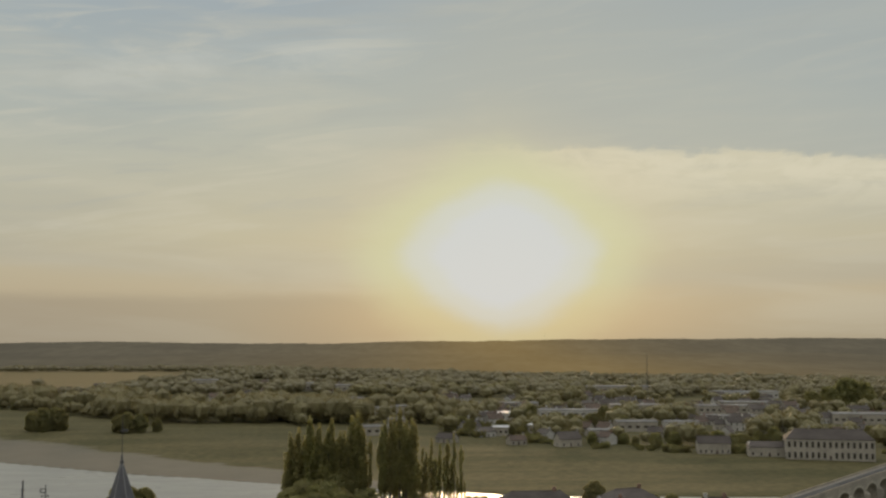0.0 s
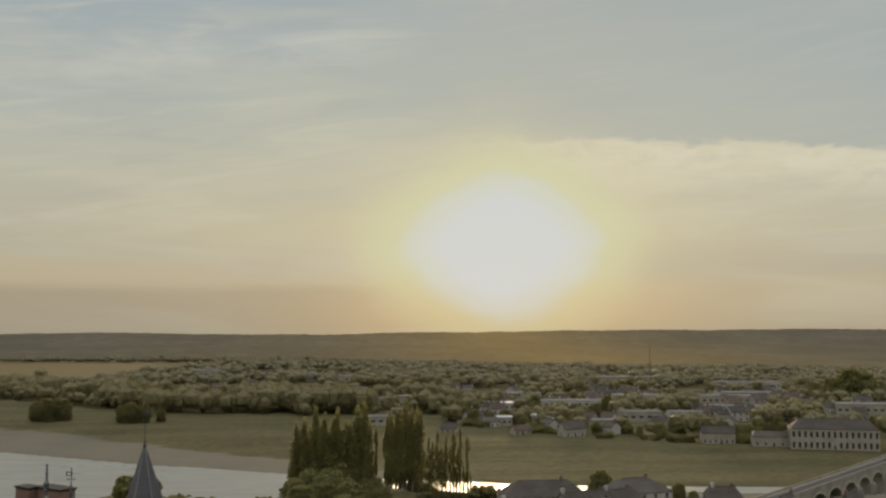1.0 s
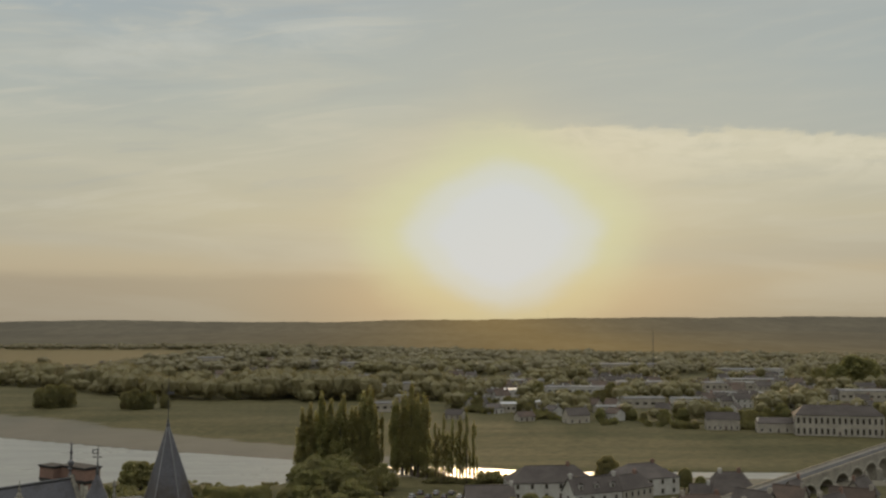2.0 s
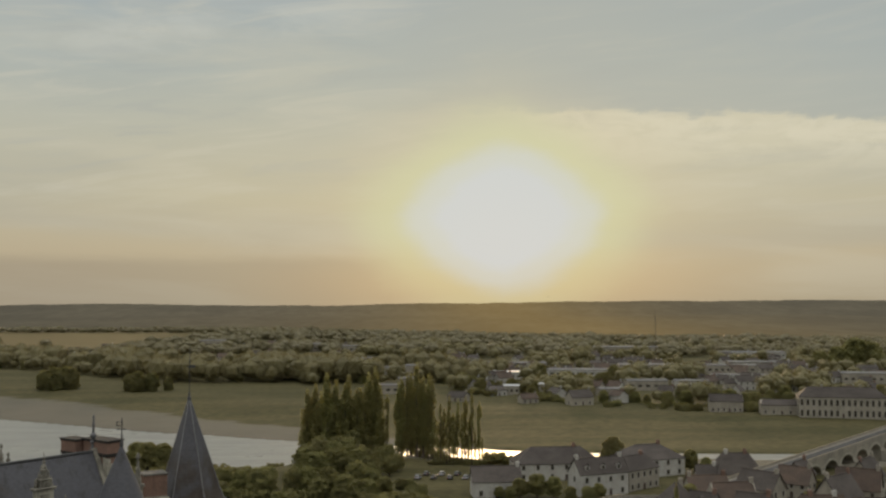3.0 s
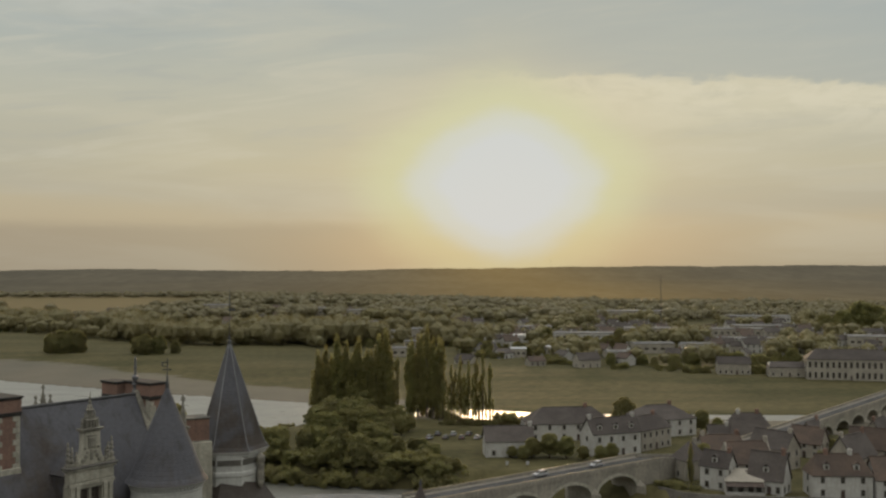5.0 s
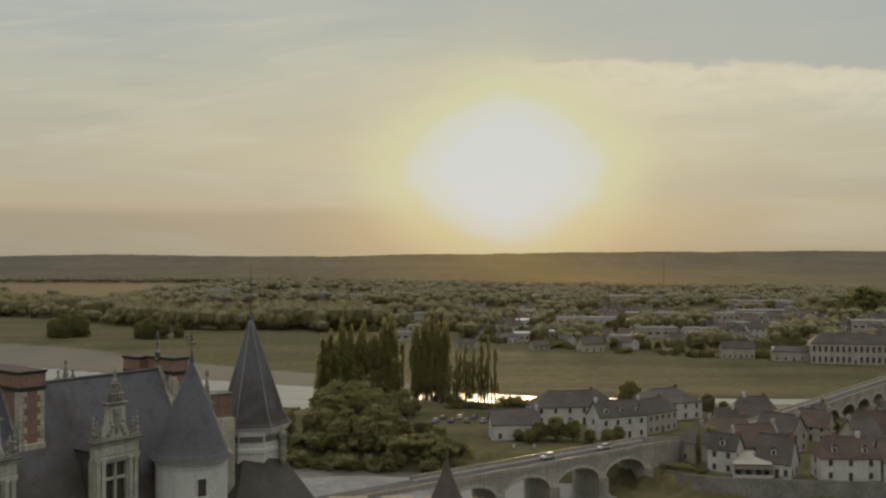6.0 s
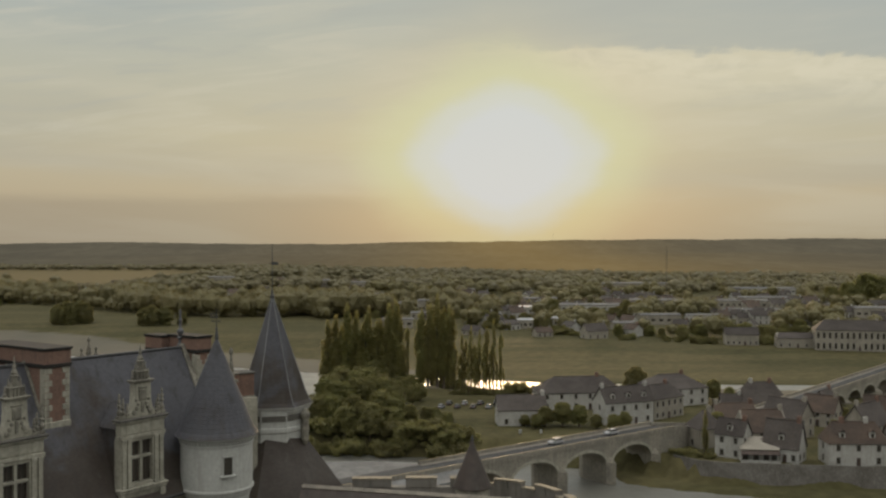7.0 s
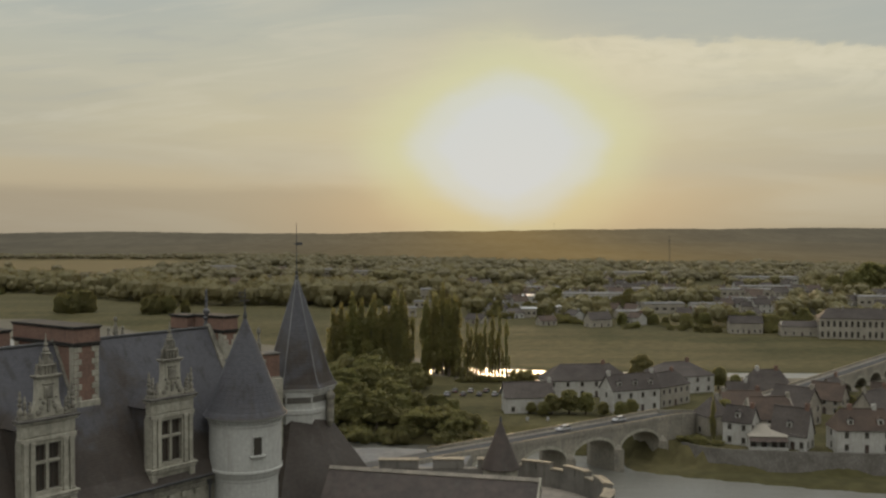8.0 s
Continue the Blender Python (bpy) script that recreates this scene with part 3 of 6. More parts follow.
def house(x, y, turn, L, W, H, rise, wall=PLASTER, roof=OLD_SLATE, hip=0.0, rows=2, cols=3, ends=1, chimneys=1, label="", group="", base=None, win=(0.95, 1.5), name="house", category="house", dormers=0):
    z0 = float(land(x, y)) - 0.3 if base is None else base
    top = empty(name, label, category, group, pose(x, y, z0, 0, 0, turn))
    b = bmesh.new()
    box(b, -L / 2, L / 2, -W / 2, W / 2, -1.5, H, 0.04)
    if hip < 0.5:
        vs = []
        for s in (-1, 1):
            vs.append([b.verts.new((s * L / 2, yy, zz)) for yy, zz in ((-W / 2, H - 0.02), (W / 2, H - 0.02), (0, H + rise - 0.2))])
        b.faces.new(vs[0][::-1])
        b.faces.new(vs[1])
        for i in range(3):
            j = (i + 1) % 3
            b.faces.new((vs[0][i], vs[0][j], vs[1][j], vs[1][i]))
    box(b, -L / 2 - 0.07, L / 2 + 0.07, -W / 2 - 0.07, W / 2 + 0.07, H - 0.32, H - 0.1, 0.03)
    part("wall", b, wall, top)
    part("roof", roof_mesh(L, W, H, rise, hip), roof, top)
    ww, wh = win
    storey = H / max(rows, 1)
    for i in range(rows):
        for j in range(cols):
            px = -L / 2 + L * (j + 0.5) / cols
            if i == 0 and cols > 2 and j == cols // 2:
                door = placed("door", shared("door", lambda: door_mesh()), DARK_WOOD, top)
                door.matrix_basis = pose(px, -W / 2, 0.25)
                continue
            add_window(top, pose(px, -W / 2, storey * i + 0.9), ww, min(wh, storey - 1.2))
        for s in ((-1, 1) if ends else ()):
            for j in range(ends):
                py = -W / 2 + W * (j + 0.5) / ends
                add_window(top, pose(s * L / 2, py, storey * i + 0.9, 0, 0, 90 * s), ww, min(wh, storey - 1.2))
    for c in range(chimneys):
        b = bmesh.new()
        cx = (L / 2 - 0.7) * (-1 if c % 2 else 1) if c < 2 else 0.0
        if hip > 0.5:
            cx *= 0.45
        hz = H + rise + 0.9
        box(b, cx - 0.55, cx + 0.55, -0.35, 0.35, H + rise * 0.55, hz, 0.03)
        box(b, cx - 0.65, cx + 0.65, -0.45, 0.45, hz, hz + 0.18, 0.04)
        for q in (-0.28, 0.28):
            lathe(b, [(0.13, hz + 0.16), (0.1, hz + 0.55)], 8, cx + q, 0)
        part("chimney", b, BRICK if (int(x) + c) % 3 == 0 else wall, top)
    for d in range(dormers):
        b = bmesh.new()
        px = -L / 2 + L * (d + 0.5) / dormers
        zb = H + rise * 0.22
        dy = -W / 2 * (1 - 0.22)
        box(b, px - 0.7, px + 0.7, dy, dy + W * 0.28, zb - 0.2, zb + 1.3, 0.03)
        d_ob = part("dormer", b, wall, top)
        rb = bmesh.new()
        slab(rb, [(px - 0.85, dy - 0.15, zb + 1.25), (px, dy - 0.15, zb + 1.9), (px, dy + W * 0.36, zb + 1.9), (px - 0.85, dy + W * 0.28, zb + 1.25)][::-1], 0.1)
        slab(rb, [(px + 0.85, dy - 0.15, zb + 1.25), (px, dy - 0.15, zb + 1.9), (px, dy + W * 0.36, zb + 1.9), (px + 0.85, dy + W * 0.28, zb + 1.25)], 0.1)
        part("dormer_roof", rb, roof, d_ob)
        p = placed("pane", pane_mesh(0.8, 1.0), None, d_ob)
        p.matrix_basis = pose(px, dy - 0.02, zb + 0.1)
    return top


def door_mesh():
    b = bmesh.new()
    box(b, -0.5, 0.5, -0.07, 0.04, 0, 2.1, 0.02)
    box(b, -0.36, -0.05, -0.1, -0.06, 0.2, 1.0, 0.01)
    box(b, 0.05, 0.36, -0.1, -0.06, 0.2, 1.0, 0.01)
    box(b, -0.36, 0.36, -0.1, -0.06, 1.2, 1.9, 0.01)
    me = bpy.data.meshes.new("door")
    b.to_mesh(me)
    b.free()
    return me

# ------------------------------------------------------------------ houses on the island
ISLE = "houses on the island"
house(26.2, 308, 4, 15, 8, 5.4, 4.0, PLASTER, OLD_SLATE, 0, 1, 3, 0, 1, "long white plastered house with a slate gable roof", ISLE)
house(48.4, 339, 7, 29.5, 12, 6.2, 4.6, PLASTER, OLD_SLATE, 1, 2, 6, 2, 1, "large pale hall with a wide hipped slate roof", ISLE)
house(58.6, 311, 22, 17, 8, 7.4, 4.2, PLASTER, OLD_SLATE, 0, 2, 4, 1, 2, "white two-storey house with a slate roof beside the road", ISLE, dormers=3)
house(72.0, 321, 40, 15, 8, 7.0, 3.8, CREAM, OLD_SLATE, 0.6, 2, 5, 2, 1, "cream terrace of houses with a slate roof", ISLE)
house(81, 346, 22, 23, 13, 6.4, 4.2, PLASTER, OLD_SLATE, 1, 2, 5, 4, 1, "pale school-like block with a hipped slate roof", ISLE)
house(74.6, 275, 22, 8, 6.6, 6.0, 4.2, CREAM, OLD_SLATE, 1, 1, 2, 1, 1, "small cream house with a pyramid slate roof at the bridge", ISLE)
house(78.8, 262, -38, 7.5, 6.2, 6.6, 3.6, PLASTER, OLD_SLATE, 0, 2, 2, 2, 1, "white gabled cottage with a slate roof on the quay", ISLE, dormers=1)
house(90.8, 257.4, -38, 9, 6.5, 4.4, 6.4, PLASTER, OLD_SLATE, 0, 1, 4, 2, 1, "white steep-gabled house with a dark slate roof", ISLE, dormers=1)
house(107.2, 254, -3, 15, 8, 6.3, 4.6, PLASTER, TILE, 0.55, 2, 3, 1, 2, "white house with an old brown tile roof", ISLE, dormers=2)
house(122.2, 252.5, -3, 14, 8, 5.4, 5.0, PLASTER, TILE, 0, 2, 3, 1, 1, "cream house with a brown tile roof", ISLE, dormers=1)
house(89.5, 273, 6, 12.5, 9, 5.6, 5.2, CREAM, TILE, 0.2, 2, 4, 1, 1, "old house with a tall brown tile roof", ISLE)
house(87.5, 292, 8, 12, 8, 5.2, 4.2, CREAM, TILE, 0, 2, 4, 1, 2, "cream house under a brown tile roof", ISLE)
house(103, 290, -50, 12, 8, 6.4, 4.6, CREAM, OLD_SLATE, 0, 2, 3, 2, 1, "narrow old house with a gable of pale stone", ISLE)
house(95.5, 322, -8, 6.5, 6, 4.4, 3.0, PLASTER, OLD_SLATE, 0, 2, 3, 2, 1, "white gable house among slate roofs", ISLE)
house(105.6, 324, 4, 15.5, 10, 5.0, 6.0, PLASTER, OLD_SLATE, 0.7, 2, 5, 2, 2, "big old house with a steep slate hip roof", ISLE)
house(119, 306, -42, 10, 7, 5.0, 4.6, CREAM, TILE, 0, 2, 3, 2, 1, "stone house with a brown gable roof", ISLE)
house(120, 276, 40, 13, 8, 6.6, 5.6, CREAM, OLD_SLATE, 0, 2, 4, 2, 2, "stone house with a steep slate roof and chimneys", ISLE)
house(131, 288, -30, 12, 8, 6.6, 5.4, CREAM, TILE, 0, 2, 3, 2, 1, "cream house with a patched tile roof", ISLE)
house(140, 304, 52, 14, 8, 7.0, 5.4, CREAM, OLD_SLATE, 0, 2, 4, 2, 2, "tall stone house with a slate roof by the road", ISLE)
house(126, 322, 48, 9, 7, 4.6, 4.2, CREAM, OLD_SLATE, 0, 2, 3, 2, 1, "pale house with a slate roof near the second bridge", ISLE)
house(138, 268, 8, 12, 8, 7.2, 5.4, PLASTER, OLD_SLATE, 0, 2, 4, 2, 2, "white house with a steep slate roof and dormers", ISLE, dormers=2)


def quay_shop():
    """Low white building with a sheet roof; a dark sheet stands in for the shade of its terrace."""
    top = empty("shop", "low white shop with a pale sheet roof and a dark sheet for its terrace shade", "shop", ISLE, pose(83.9, 258.1, 4.9, 0, 0, -6))
    b = bmesh.new()
    box(b, -4.7, 4.7, -3.5, 3.5, -1, 3.55, 0.05)
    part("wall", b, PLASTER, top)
    b = bmesh.new()
    slab(b, [(-5, -4.0, 3.6), (4.9, -4.0, 3.6), (5.6, 3.0, 5.7), (-1.4, 3.0, 5.7)], 0.2)
    slab(b, [(-5, -4.0, 3.6), (-1.4, 3.0, 5.7), (-4.6, 3.9, 3.7)], 0.2)
    part("roof", b, CREAM, top)
    # dark sheet added where the open terrace lies in shade
    b = bmesh.new()
    slab(b, [(-4.9, -5.5, 2.6), (4.7, -5.5, 2.6), (4.7, -3.4, 3.5), (-4.9, -3.4, 3.5)], 0.12)
    part("awning", b, DARK_WOOD, top, "dark brown sheet standing in for the terrace shade")
    for px in (-4.7, -1.6, 1.6, 4.5):
        b = bmesh.new()
        box(b, px - 0.07, px + 0.07, -5.4, -5.26, -0.5, 2.6, 0.02)
        part("post", b, DARK_WOOD, top)
    b = bmesh.new()
    box(b, -4.9, 4.7, -5.45, -5.3, -0.6, 1.1, 0.02)
    part("terrace_wall", b, PLASTER, top)
    b = bmesh.new()
    slab(b, [(1.0, 1.2, 5.2), (1.9, 1.2, 5.2), (1.95, 1.7, 5.36), (1.05, 1.7, 5.36)], 0.05)
    slab(b, [(2.2, 1.2, 5.2), (4.2, 1.2, 5.2), (4.25, 1.7, 5.36), (2.25, 1.7, 5.36)], 0.05)
    sign = part("sign", b, DARK_WOOD, top, "dark lettering bars on the pale fascia")
    for px in (-3.6, -1, 1.6, 3.6):
        add_window(top, pose(px, -3.5, 0.9), 1.3, 1.5)


quay_shop()

# ------------------------------------------------------------------ quay wall
def quay_wall():
    b = bmesh.new()
    line = [(63, 262), (68, 255.5), (74, 252.6), (92, 250.0), (112, 247.2), (150, 232.5)]
    low, high = [], []
    for px, py in line:
        low.append((px, py - 2.2, -0.2))
        high.append((px, py, 5.5))
    rows = [low, high, [(x, y + 0.7, z) for x, y, z in high], [(x, y + 0.9, 3) for x, y, z in high]]
    vs = [[b.verts.new(p) for p in r] for r in rows]
    for r0, r1 in zip(vs, vs[1:]):
        for i in range(len(line) - 1):
            b.faces.new((r0[i], r0[i + 1], r1[i + 1], r1[i]))
    tagged(part("quay_wall", b, QUAY_STONE), "weathered sloping stone quay wall along the river", "wall", kind="structure")


quay_wall()

# ------------------------------------------------------------------ bridges
def bridge(name, x, y, turn, s0, s1, first, span, width, crown, spring, label, pier=2.4, far_from=None):
    """Stone road bridge: x along it, near face at y = -width / 2, arches every span metres from first."""
    top = empty(name, label, "bridge", "bridges", pose(x, y, 0, 0, 0, turn), kind="structure")
    half = width / 2
    deck = 10.9
    centres = []
    c = first
    while c + span / 2 < s1 - 1:
        centres.append(c)
        c += span
    r = (span - pier) / 2
    # the faces and vaults: one outline per bay, carried through the width
    for c in centres:
        b = bmesh.new()
        out = [(c - span / 2, deck), (c - span / 2, -3), (c - r, -3), (c - r, spring)]
        out += [(c - r * math.cos(math.pi * i / 14), spring + (crown - spring) * math.sin(math.pi * i / 14)) for i in range(1, 14)]
        out += [(c + r, spring), (c + r, -3), (c + span / 2, -3), (c + span / 2, deck)]
        front = [b.verts.new((px, -half, pz)) for px, pz in out]
        rear = [b.verts.new((px, half, pz)) for px, pz in out]
        m = len(out)
        for i in range(m - 1):
            b.faces.new((front[i + 1], front[i], rear[i], rear[i + 1]))
        for row, flip in ((front, False), (rear, True)):
            # pier strips, then a fan of strips over the arch
            quads = [(row[0], row[1], row[2], row[3])]
            crown_row = row[3:-3]
            yy = row[0].co.y
            upper = [row[0]] + [b.verts.new((v.co.x, yy, deck)) for v in crown_row[1:-1]] + [row[-1]]
            for i in range(len(crown_row) - 1):
                quads.append((crown_row[i], crown_row[i + 1], upper[i + 1], upper[i]))
            quads.append((row[-4], row[-3], row[-2], row[-1]))
            for q in quads:
                b.faces.new(q[::-1] if flip else q)
        bmesh.ops.remove_doubles(b, verts=b.verts, dist=0.001)
        part("bay", b, BRIDGE_STONE, top)
        # ring of arch stones, a little proud
        b = bmesh.new()
        for side in (-1, 1):
            prev = None
            for i in range(15):
                a = math.pi * i / 14
                row = []
                for k in (0.0, 0.75):
                    for yy in (side * half, side * (half + 0.09)):
                        row.append(b.verts.new((c - (r + k) * math.cos(a), yy, spring + (crown - spring + k) * math.sin(a))))
                if prev:
                    for p, q in ((0, 1), (1, 3), (3, 2), (2, 0)):
                        b.faces.new((prev[p], row[p], row[q], prev[q]))
                prev = row
        part("arch_ring", b, LIMESTONE, top)
    for c in [q - span / 2 for q in centres] + [centres[-1] + span / 2]:
        b = bmesh.new()
        for side in (-1, 1):
            pts = [(c - pier / 2, 0), (c + pier / 2, 0), (c, side * 2.2)]
            lo = [b.verts.new((px, side * half + py, -3)) for px, py in pts]
            hi = [b.verts.new((px, side * half + py, spring + 0.4)) for px, py in pts]
            tip = b.verts.new((c, side * half, spring + 1.9))
            for i in (1, 2):
                j = (i + 1) % 3
                b.faces.new((lo[i], lo[j], hi[j], hi[i]))
                b.faces.new((hi[i], hi[j], tip))
        part("cutwater", b, BRIDGE_STONE, top)
    for a, e in ((s0, centres[0] - span / 2), (centres[-1] + span / 2, s1)):
        b = bmesh.new()
        box(b, a, e, -half, half, -3, deck)
        part("abutment", b, BRIDGE_STONE, top)
    for side in (-1, 1):
        b = bmesh.new()
        y0, y1 = sorted((side * (half - 0.35), side * (half + 0.12)))
        a = far_from if far_from is not None and side > 0 else s0
        box(b, a, s1, y0, y1, deck - 0.35, deck + 0.92, 0.03)
        wall_ob = part("parapet", b, BRIDGE_STONE, top, "pale stone parapet")
        b = bmesh.new()
        box(b, a, s1, y0 + 0.14, y1 - 0.14, deck + 0.9, deck + 1.05, 0.05)
        part("coping", b, COPING, wall_ob, "smooth worn coping stone with the sun's gold in its colour")
        b = bmesh.new()
        y0, y1 = sorted((side * (half - 1.45), side * (half - 0.36)))
        box(b, a, s1, y0, y1, deck, deck + 0.16, 0.02)
        part("footway", b, MORTAR, top)
    b = bmesh.new()
    box(b, s0, s1, -half + 0.1, half - 0.1, deck - 0.3, deck + 0.02)
    part("roadway", b, ASPHALT, top)
    return top


bridge("bridge", -7.35, 218.05, 37.9, -34, 88, 2.0, 17.3, 8.5, 8.9, 5.2, "pale stone road bridge with low round arches over the river", far_from=8.0)
bridge("bridge", 107.0, 308.5, 50.0, -14, 176, 8.0, 17.0, 7.4, 8.9, 5.2, "second stone arch bridge leading to the far bank")

def bridge_square():
    """Paved square where the bridge lands on the town side, on a stone retaining wall."""
    top = empty("bridge_square", "paved square at the town end of the stone bridge", "pavement", "", pose(0, 0, 0), kind="structure")
    plan = [(-46, 186), (-22, 186), (4, 211), (7, 226.5), (-3.4, 228.5), (-13, 230.5), (-24, 230), (-46, 216)]
    for name, mat, grow, z0, z1 in (("retaining_wall", MASONRY, 0.25, -3.0, 10.5), ("paving", PAVING, 0.0, 10.4, 10.87), ("kerb", MORTAR, 0.18, 10.45, 10.7)):
        b = bmesh.new()
        cx, cy = -18, 210
        rings = []
        for z in (z0, z1):
            rings.append([b.verts.new((x + grow * (1 if x > cx else -1), y + grow * (1 if y > cy else -1), z)) for x, y in plan])
        b.faces.new(rings[0][::-1])
        b.faces.new(rings[1])
        for i in range(len(plan)):
            j = (i + 1) % len(plan)
            b.faces.new((rings[0][i], rings[0][j], rings[1][j], rings[1][i]))
        part(name, b, mat, top)


bridge_square()


def approach():
    """Ramp that brings the road from the bridge down to the island street."""
    top = empty("approach_ramp", "walled stone ramp carrying the road onto the island", "road", "", pose(62.6, 271.9, 0, 0, 0, 48), kind="structure")
    b = bmesh.new()
    for side in (-1, 1):
        y0, y1 = sorted((side * 3.7, side * 3.25))
        v = [b.verts.new(p) for p in ((-1, y0, 0), (34, y0, 0), (34, y1, 0), (-1, y1, 0), (-1, y0, 11.9), (34, y0, 7.0), (34, y1, 7.0), (-1, y1, 11.9))]
        for f in ((3, 2, 1, 0), (4, 5, 6, 7), (0, 1, 5, 4), (1, 2, 6, 5), (2, 3, 7, 6), (3, 0, 4, 7)):
            b.faces.new([v[i] for i in f])
    part("side_wall", b, BRIDGE_STONE, top)
    b = bmesh.new()
    slab(b, [(-1, -3.3, 10.95), (34, -3.3, 6.0), (34, 3.3, 6.0), (-1, 3.3, 10.95)], 0.4)
    part("roadway", b, ASPHALT, top)


approach()

# ------------------------------------------------------------------ trees
def leaf_sheets(rng, centres, radii, count, size, shell=0.86, loose=0.6):
    """Small leaf clumps scattered through a set of rounded masses."""
    centres, radii = np.array(centres, float), np.array(radii, float)
    weight = (radii.prod(1) ** 0.667)
    pick = rng.choice(len(centres), count, p=weight / weight.sum())
    d = rng.normal(size=(count, 3))
    d /= np.linalg.norm(d, axis=1)[:, None]
    depth = shell + (1.08 - shell) * rng.random(count) ** 0.6
    p = centres[pick] + d * radii[pick] * depth[:, None]
    n1 = d + rng.normal(size=(count, 3)) * loose
    n1 /= np.linalg.norm(n1, axis=1)[:, None]
    t = np.cross(n1, rng.normal(size=(count, 3)))
    t /= np.linalg.norm(t, axis=1)[:, None]
    s = np.cross(n1, t)
    w = size * (0.6 + 0.8 * rng.random(count))[:, None]
    corners = np.stack([p - t * w, p - s * w * 0.7 + n1 * w * 0.2, p + t * w, p + s * w * 0.7 - n1 * w * 0.15], 1)
    return corners.reshape(-1, 3)


def crown_mesh(name, rng, centres, radii, count, size, core=0.74, inner=None):
    """A crown: dim inner masses and many leaf clumps outside."""
    quads = leaf_sheets(rng, centres, radii, count, size, 0.45, 1.1)
    verts = quads.tolist()
    faces = [(4 * i, 4 * i + 1, 4 * i + 2, 4 * i + 3) for i in range(len(verts) // 4)]
    ball = bmesh.new()
    bmesh.ops.create_icosphere(ball, subdivisions=2, radius=1)
    bv = np.array([v.co for v in ball.verts])
    bf = [[v.index for v in f.verts] for f in ball.faces]
    ball.free()
    for c, r in list(zip(centres, radii))[:inner]:
        k = len(verts)
        lump = 0.85 + 0.3 * rng.random(len(bv))
        verts.extend((np.array(c) + bv * np.array(r) * core * lump[:, None]).tolist())
        faces.extend([tuple(i + k for i in f) for f in bf])
    return raw(name, verts, faces)


def trunk_mesh(rng, height, girth, limbs, reach):
    b = bmesh.new()
    lathe(b, [(girth * 1.5, -0.6), (girth, 0.5), (girth * 0.75, height * 0.45), (girth * 0.3, height)], 8)
    for i in range(limbs):
        a = math.tau * i / limbs + rng.random()
        z0 = height * (0.35 + 0.5 * rng.random())
        start, tip = Vector((0, 0, z0)), Vector((math.cos(a) * reach, math.sin(a) * reach, z0 + reach * (0.6 + 0.5 * rng.random())))
        q = (tip - start).to_track_quat("Z", "Y").to_matrix().to_4x4()
        k = len(b.verts)
        lathe(b, [(girth * 0.4, 0), (girth * 0.12, (tip - start).length)], 6)
        b.verts.ensure_lookup_table()
        bmesh.ops.transform(b, matrix=Matrix.Translation(start) @ q, verts=b.verts[k:])
    me = bpy.data.meshes.new("trunk")
    b.to_mesh(me)
    b.free()
    return me


def tree_kind(seed, kind, leaf, label):
    """One tree at the origin, ten metres high (poplars thirty), to be copied."""
    rng = np.random.default_rng(seed)
    top = empty("poplar" if kind == "poplar" else "bush" if kind == "bush" else "tree", label, "tree", "riverside trees")
    if kind == "poplar":
        # upright plumes crowded round the stem, pointed at the top
        cs, rs = [(0, 0, 28.6)], [(0.55, 0.55, 3.0)]
        for i in range(34):
            u = (i + rng.random()) / 34
            a = rng.random() * math.tau
            wide = 1.55 * math.sin(math.pi * min(1.0, 0.2 + 0.78 * u)) ** 0.7
            z = 4.0 + 23.0 * u
            q = wide * rng.uniform(0.25, 0.85)
            w = rng.uniform(0.55, 0.95) * (1.1 - 0.45 * u)
            cs.append((q * math.cos(a), q * math.sin(a), z))
            rs.append((w, w, rng.uniform(2.6, 4.2)))
        crown, trunk = crown_mesh("crown", rng, cs, rs, 7000, 0.24, 0.3), trunk_mesh(rng, 26, 0.4, 7, 1.0)
    elif kind == "slim":
        cs, rs = [(0, 0, 20.5)], [(0.4, 0.4, 2.2)]
        for i in range(16):
            u = (i + rng.random()) / 16
            a = rng.random() * math.tau
            q = rng.uniform(0.2, 1.0)
            w = rng.uniform(0.28, 0.5)
            cs.append((q * math.cos(a), q * math.sin(a), 6.0 + 14.0 * u))
            rs.append((w, w, rng.uniform(1.6, 2.8)))
        crown, trunk = crown_mesh("crown", rng, cs, rs, 1500, 0.26, 0.6), trunk_mesh(rng, 21, 0.22, 9, 1.3)
    elif kind == "bush":
        cs = [(rng.normal() * 2.2, rng.normal() * 2.0, 0.6 + 3.6 * rng.random() ** 1.5) for _ in range(38)]
        rs = [(0.7 + 0.9 * rng.random(), 0.7 + 0.9 * rng.random(), 0.6 + 0.8 * rng.random()) for _ in cs]
        crown, trunk = crown_mesh("crown", rng, cs, rs, 5200, 0.3, 0.5), trunk_mesh(rng, 2.5, 0.2, 4, 1.4)
    else:
        cs, rs = [(0, 0, 5.2)], [(2.5, 2.5, 2.7)]
        for i in range(150):
            a = rng.random() * math.tau
            h = rng.random()
            d = 3.1 * math.sqrt(max(0.06, 1 - ((h - 0.36) / 0.67) ** 2)) * rng.uniform(0.5, 1.15)
            cs.append((d * math.cos(a) * 0.85, d * math.sin(a) * 0.85, 2.1 + 6.5 * h))
            q = 0.3 + 0.62 * rng.random() ** 1.6
            rs.append((q, q, q * 0.8))
        crown, trunk = crown_mesh("crown", rng, cs, rs, 14000, 0.2, 0.85, 1), trunk_mesh(rng, 5, 0.3, 6, 1.6)
    placed("crown", crown, leaf, top)
    placed("trunk", trunk, BARK, top)
    return top


